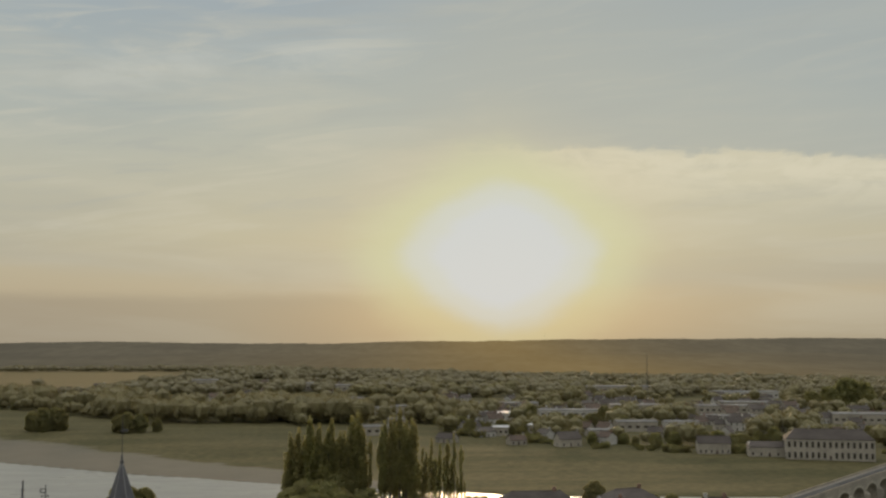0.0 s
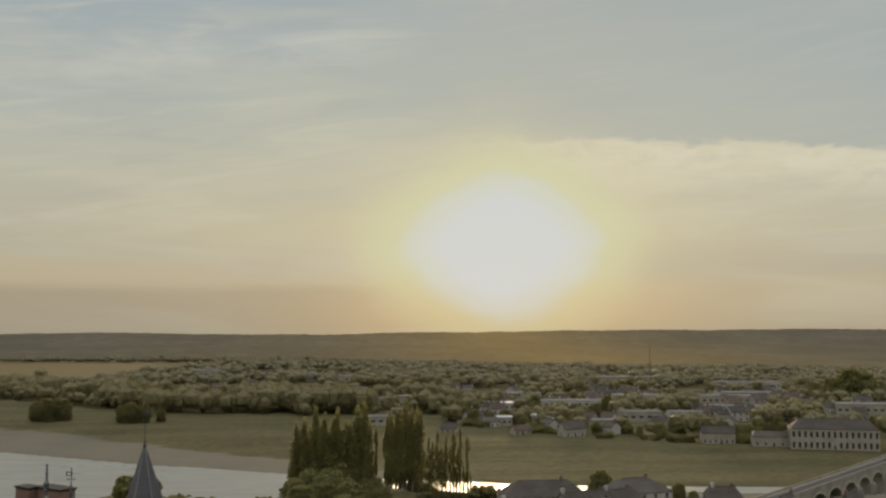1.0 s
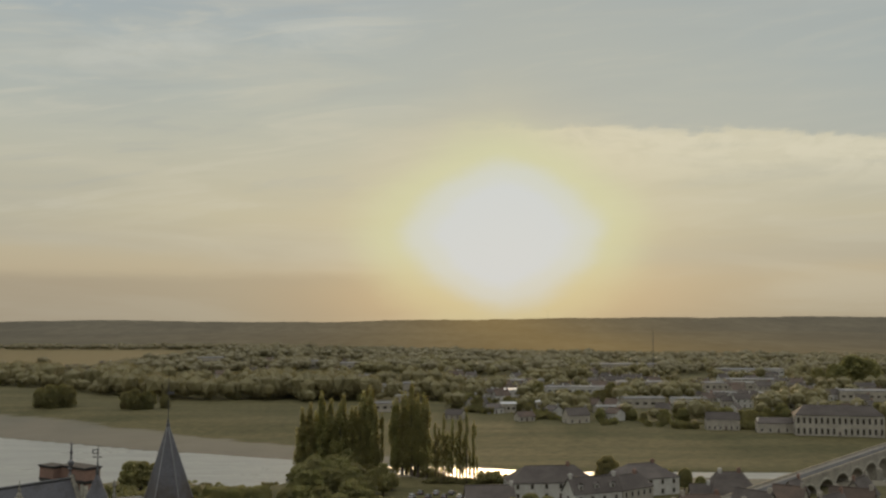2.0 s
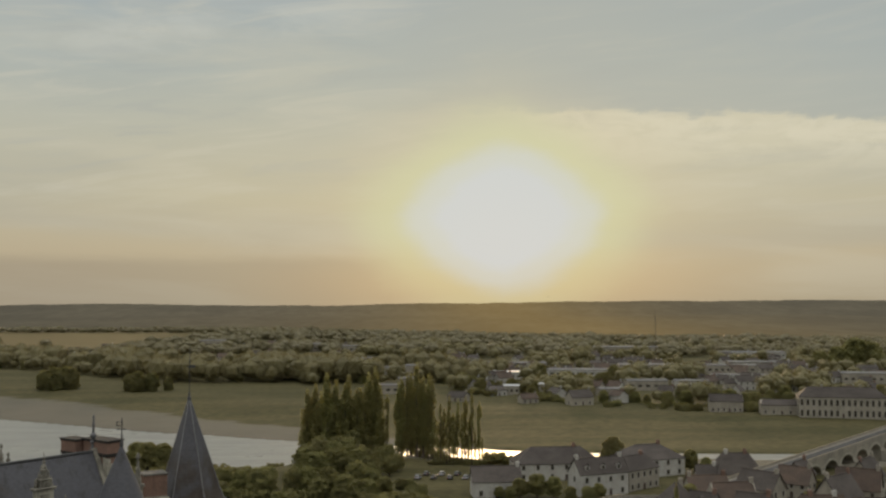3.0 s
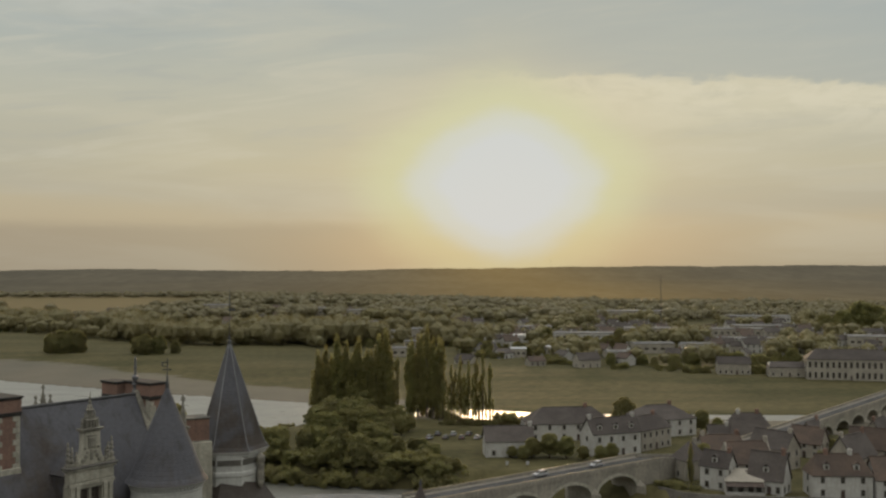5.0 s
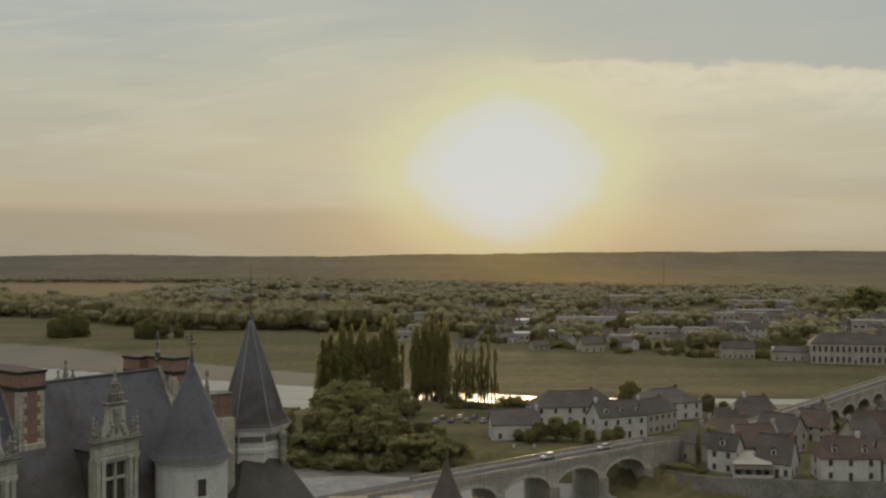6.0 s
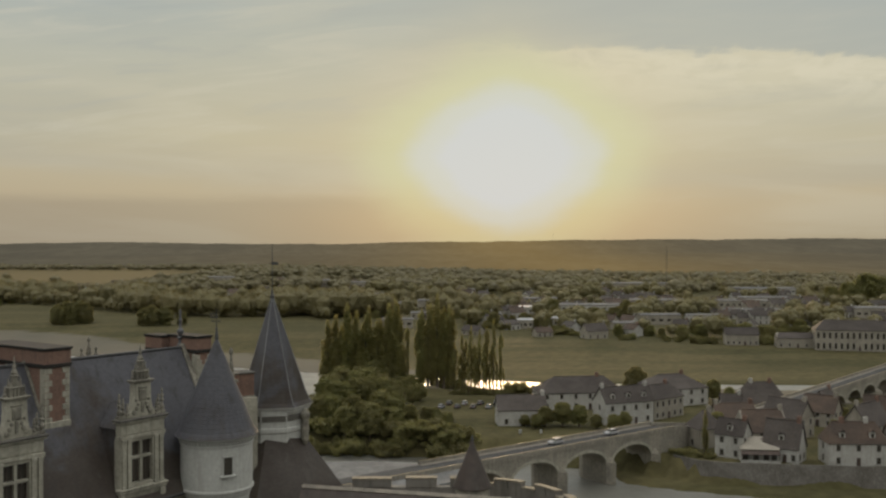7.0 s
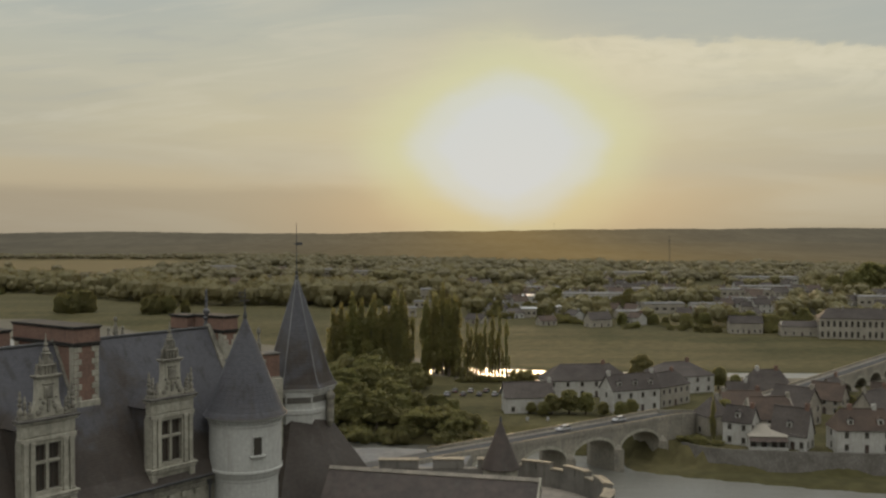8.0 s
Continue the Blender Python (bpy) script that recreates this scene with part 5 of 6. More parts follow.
    box(b, -0.08, 0.08, -0.09, 0.02, T + 0.25, T + 0.9, 0.04)
    for sx in (-1, 1):
        for px, pz, r in ((0.3, 0.75, 0.1), (0.42, 0.5, 0.13), (0.6, 0.28, 0.16), (0.48, 1.0, 0.08)):
            k = len(b.verts)
            lathe(b, [(r * 0.5, -0.1), (r, -0.06), (r, 0.04)], 10)
            b.verts.ensure_lookup_table()
            bmesh.ops.transform(b, matrix=Matrix.Translation((sx * px, 0.0, T + pz)) @ pose(0, 0, 0, -90, 0, 0), verts=b.verts[k:])
    part("relief", b, CARVED, gable, "weathered carved shield and garlands")
    b = bmesh.new()
    box(b, -0.74, 0.74, -0.12, 0.42, T + 2.0, T + 2.08, 0.03)
    box(b, -0.8, 0.8, -0.17, 0.46, T + 2.08, T + 2.17, 0.03)
    # crown: small arcade with urns at its corners
    for px in (-0.34, -0.11, 0.11, 0.34):
        box(b, px - 0.05, px + 0.05, -0.04, 0.38, T + 2.15, T + 2.6, 0.02)
    box(b, -0.36, 0.36, 0.02, 0.3, T + 2.15, T + 2.6, 0.02)
    box(b, -0.45, 0.45, -0.09, 0.44, T + 2.6, T + 2.7, 0.03)
    prism(b, [(-0.38, T + 2.7), (0.38, T + 2.7), (0.3, T + 2.86), (0.18, T + 2.95), (-0.18, T + 2.95), (-0.3, T + 2.86)], 0.02, 0.34)
    for sx in (-1, 1):
        baluster(b, sx * 0.58, 0.17, T + 2.15, 0.62, 0.2)
        baluster(b, sx * 0.36, 0.17, T + 2.68, 0.5, 0.15)
    # upper lantern
    lathe(b, [(0.2, T + 2.9), (0.2, T + 3.18), (0.27, T + 3.22), (0.27, T + 3.28), (0.15, T + 3.32)], 8, 0, 0.17)
    part("gable_crown", b, CARVED, body)
    b = bmesh.new()
    lathe(b, [(0.13, T + 3.3), (0.19, T + 3.4), (0.13, T + 3.54), (0.06, T + 3.62), (0.12, T + 3.7), (0.08, T + 3.8), (0.04, T + 3.9), (0.08, T + 3.97), (0.03, T + 4.05), (0.02, T + 4.3)], 8, 0, 0.17)
    part("pinnacle", b, CARVED, body)
    for px, h, w in ((1.6, 1.5, 0.3), (1.32, 1.2, 0.26), (1.08, 0.9, 0.24)):
        for sx in (-1, 1):
            b = bmesh.new()
            baluster(b, sx * px, 0.02 if px < 1.2 else 0.12, T, h, w)
            part("candelabrum", b, CARVED, body)
    # slate saddle behind
    b = bmesh.new()
    slab(b, [(-1.36, 0.5, T - 0.72), (0, 0.4, T + 0.5), (0, 3.6, T + 0.5), (-1.36, 2.6, T - 0.72)][::-1], 0.05)
    slab(b, [(1.36, 0.5, T - 0.72), (0, 0.4, T + 0.5), (0, 3.6, T + 0.5), (1.36, 2.6, T - 0.72)], 0.05)
    part("dormer_roof", b, SLATE, body)
    b = bmesh.new()
    rims = [[b.verts.new((sx * w, y, z)) for sx, y in ((-1, 0.56), (1, 0.56), (1, 2.6), (-1, 2.6))] for w, z in ((1.46, 47.4), (1.42, T - 2.2), (1.3, T - 0.78))]
    for r0, r1 in zip(rims, rims[1:]):
        for i in range(4):
            b.faces.new((r0[i], r0[(i + 1) % 4], r1[(i + 1) % 4], r1[i]))
    b.faces.new(rims[-1])
    part("cheek", b, SLATE, body)
    return body


def chimney(wing, s0, s1, d0, d1, z0, z1, shaft_label="brick chimney stack with pale stone corners", facing=0.0):
    """Brick stack with stone quoins and a moulded brick crown."""
    b = bmesh.new()
    box(b, s0, s1, d0, d1, z0, z1 - 0.9, 0.02)
    stack = part("chimney", b, BRICK, wing, shaft_label)
    b = bmesh.new()
    for z, o, h in ((z1 - 1.12, 0.1, 0.12), (z1 - 0.98, 0.13, 0.1), (z1 - 0.16, 0.12, 0.1), (z1 - 0.06, 0.18, 0.1)):
        box(b, s0 - o, s1 + o, d0 - o, d1 + o, z, z + h, 0.04)
    part("cornice", b, DARK_CAP, stack, "very dark moulded stone cornice")
    b = bmesh.new()
    box(b, s0 - 0.08, s1 + 0.08, d0 - 0.08, d1 + 0.08, z1 - 0.9, z1 - 0.14, 0.03)
    part("crown", b, BRICK, stack)
    zz, k = z0 + 0.1, 0
    while zz < z1 - 1.4:
        for sx, px in ((1, s0), (-1, s1)):
            for sy, py in ((1, d0), (-1, d1)):
                w = 0.42 if (k % 2 == 0) else 0.24
                v = 0.24 if (k % 2 == 0) else 0.42
                q = bmesh.new()
                x0, x1 = sorted((px - sx * 0.03, px + sx * w))
                y0, y1 = sorted((py - sy * 0.03, py + sy * v))
                box(q, x0, x1, y0, y1, zz + 0.01, zz + 0.33, 0.02)
                part("quoin", q, LIMESTONE, stack)
        zz += 0.35
        k += 1
    if facing:
        # stone facing over the lower shaft, brick left bare in two small panels
        b = bmesh.new()
        box(b, s0 - 0.025, s1 + 0.025, d0 - 0.025, d1 + 0.025, z0, z1 - facing, 0.02)
        face = part("stone_facing", b, LIMESTONE, stack)
        for k in range(2):
            b = bmesh.new()
            zb = z1 - facing - 1.1 - 1.0 * k
            box(b, s0 - 0.04, s0 + 0.1, d0 + 0.45, d1 - 0.45, zb, zb + 0.6, 0.01)
            part("brick_panel", b, BRICK, face)
    if not facing and d0 < 3.0:
        b = bmesh.new()
        zr = 48.0 + (d0 - 0.35) * 1.807
        box(b, s0 - 0.08, s1 + 0.08, d0 - 0.08, d0 + 0.3, zr - 0.5, zr + 0.22, 0.03)
        part("plinth", b, LIMESTONE, stack)
    # stone frames of the side panels
    b = bmesh.new()
    span = d1 - d0
    m = max(1, int(span / 1.9))
    for i in range(m + 1):
        y = d0 + 0.3 + (span - 0.6) * i / m
        box(b, s0 - 0.05, s1 + 0.05, y - 0.14, y + 0.14, z0, z1 - 1.1, 0.03)
    part("panel_frame", b, LIMESTONE, stack)
    return stack


def wing_house():
    top = empty("castle_wing", "limestone castle wing, steep slate roof, carved dormers and brick chimneys", "castle", "", castle_at(0, 0))
    S0, S1, D, E, R = -34.0, 8.0, 9.0, 47.15, 55.5
    b = bmesh.new()
    box(b, S0, S1, 0.0, D, 36.5, E, 0.03)
    part("wall", b, LIMESTONE, top)
    b = bmesh.new()
    box(b, S0, S1 + 0.1, -0.3, -0.02, E - 0.05, E + 0.12, 0.05)
    box(b, S0, S1 + 0.1, -0.22, -0.02, E - 0.3, E - 0.05, 0.06)
    box(b, S0, S1 + 0.05, -0.12, -0.02, E - 0.62, E - 0.3, 0.04)
    part("cornice", b, CARVED, top, "moulded eaves cornice, grey with lichen")
    b = bmesh.new()
    box(b, S0, S1 + 0.1, -0.5, -0.3, E + 0.02, E + 0.16, 0.05)
    part("gutter", b, DARK_LEAD, top)
    # dentils under the eaves
    b = bmesh.new()
    box(b, 0, 0.34, -0.18, -0.02, E - 0.92, E - 0.62, 0.03)
    first = part("corbel", b, LIMESTONE, top)
    first.location.x = S0 + 0.4
    for i in range(1, 43):
        placed("corbel", first.data, None, top).location.x = S0 + 0.4 + 0.95 * i
    # gable walls
    b = bmesh.new()
    for x0, x1 in ((S0, S0 + 0.5), (S1 - 0.5, S1)):
        a = [b.verts.new((x0, y, z)) for y, z in ((0, E), (D, E), (D / 2, R - 0.1))]
        c = [b.verts.new((x1, y, z)) for y, z in ((0, E), (D, E), (D / 2, R - 0.1))]
        b.faces.new(a[::-1])
        b.faces.new(c)
        for i in range(3):
            j = (i + 1) % 3
            b.faces.new((a[i], a[j], c[j], c[i]))
    part("gable_wall", b, LIMESTONE, top)
    # the roof: two slopes, slightly kicked out at the eaves, in slate courses
    b = bmesh.new()
    prof = [(-0.35, E + 0.1), (0.35, E + 0.85), (D / 2, R)]
    rows = []
    for y, z in prof:
        rows.append((y, z))
    for side in (0, 1):
        line = []
        for (y0, z0), (y1, z1) in zip(rows, rows[1:]):
            n_course = 56 if z1 > 50 else 4
            for c in range(n_course):
                for u, lip in ((c / n_course, 0.006), ((c + 0.9) / n_course, 0.0)):
                    line.append((y0 + (y1 - y0) * u - lip, z0 + (z1 - z0) * u))
        line.append((D / 2, R))
        strip = [[b.verts.new((x, D - y if side else y, z)) for x in ((S0, S1) if not side else (S1, S0))] for y, z in line]
        for p, q in zip(strip, strip[1:]):
            b.faces.new((p[0], p[1], q[1], q[0]))
    box(b, S0, S1, 0.2, D - 0.2, E - 0.05, E + 0.05)
    part("roof", b, SLATE, top, "steep blue-grey slate roof, streaked, sky sheen painted into its upper courses")
    b = bmesh.new()
    box(b, S0, S1, D / 2 - 0.11, D / 2 + 0.11, R - 0.12, R + 0.05, 0.04)
    part("ridge", b, DARK_LEAD, top)
    # raking coping of the end gable
    for x0, x1, low in ((6.5, 6.88, 0.0), (-4.75, -4.5, 0.58)):
        b = bmesh.new()
        y0, z0 = 0.35 + (D / 2 - 0.35) * low, E + 0.85 + (R - E - 0.85) * low
        slab(b, [(x0, y0, z0 + 0.2), (x1, y0, z0 + 0.2), (x1, D / 2, R + 0.2), (x0, D / 2, R + 0.2)], 0.3)
        part("coping", b, CARVED, top)
    for s in (0.0, -7.9, -15.8, -23.7):
        dormer(top, s)
    # dormer of the far slope: only its carved head rises over the ridge
    b = bmesh.new()
    box(b, 0.95 - 1.3, 0.95 + 1.3, 6.4, 9.0, E, 54.2, 0.03)
    back = part("dormer", b, LIMESTONE, top, "stone dormer of the far slope with three pinnacles")
    for dx, h in ((-0.52, 1.75), (0, 2.4), (0.52, 1.75)):
        b = bmesh.new()
        pinnacle(b, 0.95 + dx, 6.6, 54.1, h, 0.4)
        part("pinnacle", b, CARVED, back)
    chimney(top, -4.6, -3.1, 2.6, 8.6, 50.0, 56.45)
    chimney(top, 6.9, 8.0, 3.35, 6.1, 50.0, 56.2, "brick chimney stack faced with pale stone below", 1.9)
    chimney(top, 6.3, 7.15, 6.2, 7.75, 50.0, 56.15)
    chimney(top, -7.6, -6.2, 6.6, 9.4, 49.0, 56.2)
    # corner pinnacle of the end gable
    b = bmesh.new()
    box(b, 6.65, 7.45, -0.2, 0.6, E, 52.3, 0.04)
    pinnacle(b, 7.05, 0.2, 52.2, 3.5, 0.5)
    part("corner_pinnacle", b, CARVED, top)
    # lead ridge finial
    b = bmesh.new()
    lathe(b, [(0.2, 55.0), (0.22, 55.6), (0.15, 55.7), (0.13, 55.9), (0.24, 56.05), (0.12, 56.2), (0.22, 56.42), (0.22, 56.56), (0.09, 56.7), (0.075, 57.1), (0.12, 57.2), (0.07, 57.35), (0.06, 57.7), (0.09, 57.78), (0.02, 57.95)], 12, 6.85, 4.95)
    part("ridge_finial", b, LEAD, top, "grey lead ridge finial")
    # lead down-pipe beside the round tower
    b = bmesh.new()
    lathe(b, [(0.07, 38), (0.07, 46.6), (0.14, 46.6), (0.14, 46.9)], 8, 2.55, -0.3)
    part("downpipe", b, DARK_LEAD, top)
    return top


wing_house()


def round_tower():
    top = empty("round_tower", "slim round limestone stair tower with a slate cone roof", "tower", "castle towers", pose(-12.2, 61.2, 0))
    b = bmesh.new()
    lathe(b, [(1.95, 30), (1.98, 46.7), (2.03, 46.75), (2.03, 46.88), (2.12, 47.05), (2.16, 47.2), (2.27, 47.28), (2.27, 47.4), (2.2, 47.44), (2.2, 50.3)], 48)
    part("wall", b, PALE_STONE, top)
    b = bmesh.new()
    lathe(b, [(2.2, 50.02), (2.25, 50.06), (2.25, 50.14), (2.2, 50.18), (2.2, 50.36), (2.42, 50.45), (2.45, 50.6), (2.2, 50.65)], 48)
    cornice = part("cornice", b, PALE_STONE, top)
    b = bmesh.new()
    box(b, -0.07, 0.07, -0.08, 0.02, 50.22, 50.37, 0.02)
    first = part("modillion", b, PALE_STONE, cornice)
    for i in range(56):
        a = math.tau * i / 56
        stone = first if i == 0 else placed("modillion", first.data, None, cornice)
        stone.matrix_basis = pose(2.2 * math.cos(a), 2.2 * math.sin(a), 0, 0, 0, math.degrees(a) + 90)
    b = bmesh.new()
    prof = [(2.56, 50.6), (2.3, 50.95), (2.05, 51.5), (1.72, 52.4)]
    prof += [(1.72 * (1 - u) + 0.06 * u, 52.4 + 4.1 * u) for u in (0.25, 0.5, 0.75, 1.0)]
    fine_prof = []
    for (r0, z0), (r1, z1) in zip(prof, prof[1:]):
        m = max(2, int((z1 - z0) / 0.22))
        for i in range(m):
            u = i / m
            fine_prof.append((r0 + (r1 - r0) * u + 0.008, z0 + (z1 - z0) * u))
            fine_prof.append((r0 + (r1 - r0) * (u + 0.96 / m), z0 + (z1 - z0) * (u + 0.96 / m)))
    fine_prof.append(prof[-1])
    lathe(b, fine_prof, 40)
    part("roof", b, SLATE, top)
    b = bmesh.new()
    lathe(b, [(0.1, 56.2), (0.13, 56.6), (0.05, 57.0), (0.09, 57.1), (0.035, 57.2), (0.03, 58.3)], 8)
    pole = part("finial_pole", b, DARK_LEAD, top)
    b = bmesh.new()
    ring = [[b.verts.new((x, -0.02, z)) for x, z in c] for c in (((-0.36, 57.75), (0.06, 57.75), (0.06, 58.05), (-0.36, 58.05)), ((-0.3, 57.81), (0.02, 57.81), (0.02, 57.99), (-0.3, 57.99)))]
    sheet = [b.faces.new((ring[0][k], ring[0][(k + 1) % 4], ring[1][(k + 1) % 4], ring[1][k])) for k in range(4)]
    grown = bmesh.ops.extrude_face_region(b, geom=sheet)
    bmesh.ops.translate(b, vec=(0, 0.04, 0), verts=[g for g in grown["geom"] if isinstance(g, bmesh.types.BMVert)])
    part("weather_vane", b, DARK_LEAD, pole, "dark iron weather vane")
    b = bmesh.new()
    prism(b, [(-0.3, 57.5), (-0.06, 57.53), (0.14, 57.53), (0.14, 57.48), (0.3, 57.55), (0.14, 57.62), (0.14, 57.57), (-0.06, 57.57), (-0.3, 57.6)], -0.02, 0.02)
    part("arrow", b, DARK_LEAD, pole)
    # small window towards the garden
    a = math.atan2(-0.87, 0.50)
    b = bmesh.new()
    box(b, -0.27, 0.27, -0.05, 0.3, 48.42, 49.5)
    pane = part("window", b, GLASS, top)
    pane.matrix_basis = pose(2.2 * math.cos(a), 2.2 * math.sin(a), 0, 0, 0, math.degrees(a) + 90)
    b = bmesh.new()
    box(b, -0.5, 0.5, -0.2, 0.2, 48.28, 48.42, 0.03)
    box(b, -0.32, -0.26, -0.06, 0.2, 48.42, 49.52, 0.01)
    box(b, 0.26, 0.32, -0.06, 0.2, 48.42, 49.52, 0.01)
    box(b, -0.32, 0.32, -0.06, 0.2, 49.48, 49.54, 0.01)
    part("window_surround", b, PALE_STONE, pane)
    return top


round_tower()


def spire_tower():
    """Six-sided slate spire on a square-cornered stone turret, with a skirt of slate below."""
    top = empty("spire_tower", "stone turret under a tall six-sided slate spire with lead edges", "tower", "castle towers", pose(-10.75, 73.0, 0, 0, 0, 12))
    HIP = radians(-62)

    def leaning(bm):
        for v in bm.verts:
            v.co.x += 0.024 * (58.3 - v.co.z)
        return bm

    b = bmesh.new()
    lathe(b, [(2.42, 38), (2.42, 48.6), (2.5, 48.7), (2.5, 48.95), (2.42, 49.05), (2.42, 50.3)], 8, turn=math.pi / 8)
    part("wall", b, PALE_STONE, top)
    b = bmesh.new()
    lathe(b, [(2.43, 50.02), (2.58, 50.16), (2.58, 50.28), (2.74, 50.38), (2.74, 50.54), (2.2, 50.6)], 6, turn=HIP)
    part("cornice", leaning(b), PALE_STONE, top)
    prof = [(2.78, 50.5), (2.5, 50.8), (2.2, 51.5), (1.82, 52.8), (0.07, 58.3)]
    b = bmesh.new()
    fine_prof = []
    for (r0, z0), (r1, z1) in zip(prof, prof[1:]):
        m = max(2, int((z1 - z0) / 0.24))
        for i in range(m):
            u = i / m
            fine_prof.append((r0 + (r1 - r0) * u + 0.008, z0 + (z1 - z0) * u))
            fine_prof.append((r0 + (r1 - r0) * (u + 0.96 / m), z0 + (z1 - z0) * (u + 0.96 / m)))
    fine_prof.append(prof[-1])
    lathe(b, fine_prof, 6, turn=HIP)
    part("spire", leaning(b), SLATE, top)
    for i in range(6):
        a = HIP + math.tau * i / 6
        b = bmesh.new()
        for (r0, z0), (r1, z1) in zip(prof, prof[1:]):
            q = [Vector((r0 * math.cos(a), r0 * math.sin(a), z0)), Vector((r1 * math.cos(a), r1 * math.sin(a), z1))]
            t = Vector((-math.sin(a), math.cos(a), 0)) * 0.045
            o = Vector((math.cos(a), math.sin(a), 0.2)) * 0.05
            v = [b.verts.new(p) for p in (q[0] - t, q[0] + o, q[0] + t, q[1] - t, q[1] + o, q[1] + t)]
            b.faces.new((v[0], v[1], v[4], v[3]))
            b.faces.new((v[1], v[2], v[5], v[4]))
        part("lead_hip", leaning(b), PALE_LEAD, top, "pale weathered lead edge")
    b = bmesh.new()
    lathe(b, [(0.12, 58.2), (0.16, 58.45), (0.06, 58.6), (0.1, 58.75), (0.032, 58.9), (0.022, 60.7), (0.04, 60.75), (0.012, 62.4)], 8)
    pole = part("finial_pole", b, DARK_LEAD, top)
    b = bmesh.new()
    box(b, -0.05, 0.42, -0.02, 0.02, 60.75, 60.95)
    box(b, -0.25, 0.0, -0.02, 0.02, 60.82, 60.87)
    part("weather_vane", b, DARK_LEAD, pole)
    # dark plates round the turret head, in place of the cornice's shade
    for i in range(8):
        a = math.tau * i / 8
        b = bmesh.new()
        box(b, -0.86, 0.86, -0.05, 0.03, 49.48, 49.9, 0.01)
        p = part("sunk_panel", b, DARK_STONE, top, "dark plate standing in for shade under the cornice")
        r = 2.42 * math.cos(math.pi / 8)
        p.matrix_basis = pose(r * math.cos(a), r * math.sin(a), 0, 0, 0, math.degrees(a) + 90)
    # corner shaft
    b = bmesh.new()
    lathe(b, [(0.1, 47.6), (0.28, 48.0), (0.28, 49.5), (0.36, 49.7), (0.36, 49.9), (0.05, 50.3)], 10, 2.3, -1.35)
    part("corner_shaft", b, CARVED, top)
    # slate skirt
    b = bmesh.new()
    lathe(b, [(6.6, 42.4), (6.58, 42.55), (4.5, 45.4), (2.2, 48.4)], 8, turn=math.radians(-14.5))
    part("skirt_roof", b, SLATE, top)
    b = bmesh.new()
    lathe(b, [(6.2, 33.0), (6.2, 42.5)], 8, turn=math.radians(-14.5))
    part("skirt_wall", b, LIMESTONE, top)
    return top


spire_tower()


def link_block():
    """Stone block with a brick chimney between the two towers."""
    top = empty("chimney_block", "short limestone block carrying a red brick chimney", "chimney", "", pose(-12.6, 70.0, 0, 0, 0, 30))
    b = bmesh.new()
    box(b, -1.0, 1.0, -1.0, 1.0, 38, 51.5, 0.03)
    part("wall", b, LIMESTONE, top)
    b = bmesh.new()
    box(b, -0.85, 0.85, -0.75, 0.75, 51.5, 53.2, 0.02)
    stack = part("chimney", b, BRICK, top)
    b = bmesh.new()
    box(b, -0.92, 0.92, -0.82, 0.82, 53.12, 53.26, 0.04)
    part("cornice", b, DARK_STONE, stack)
    b = bmesh.new()
    box(b, -0.92, 0.92, -0.82, 0.82, 51.45, 51.6, 0.03)
    part("base_course", b, CARVED, stack)
    b = bmesh.new()
    lathe(b, [(0.1, 49.4), (0.3, 49.7), (0.34, 49.85), (0.12, 50.0), (0.2, 50.3), (0.04, 50.7)], 8, -0.3, -1.15)
    part("gargoyle_block", b, CARVED, top)


link_block()

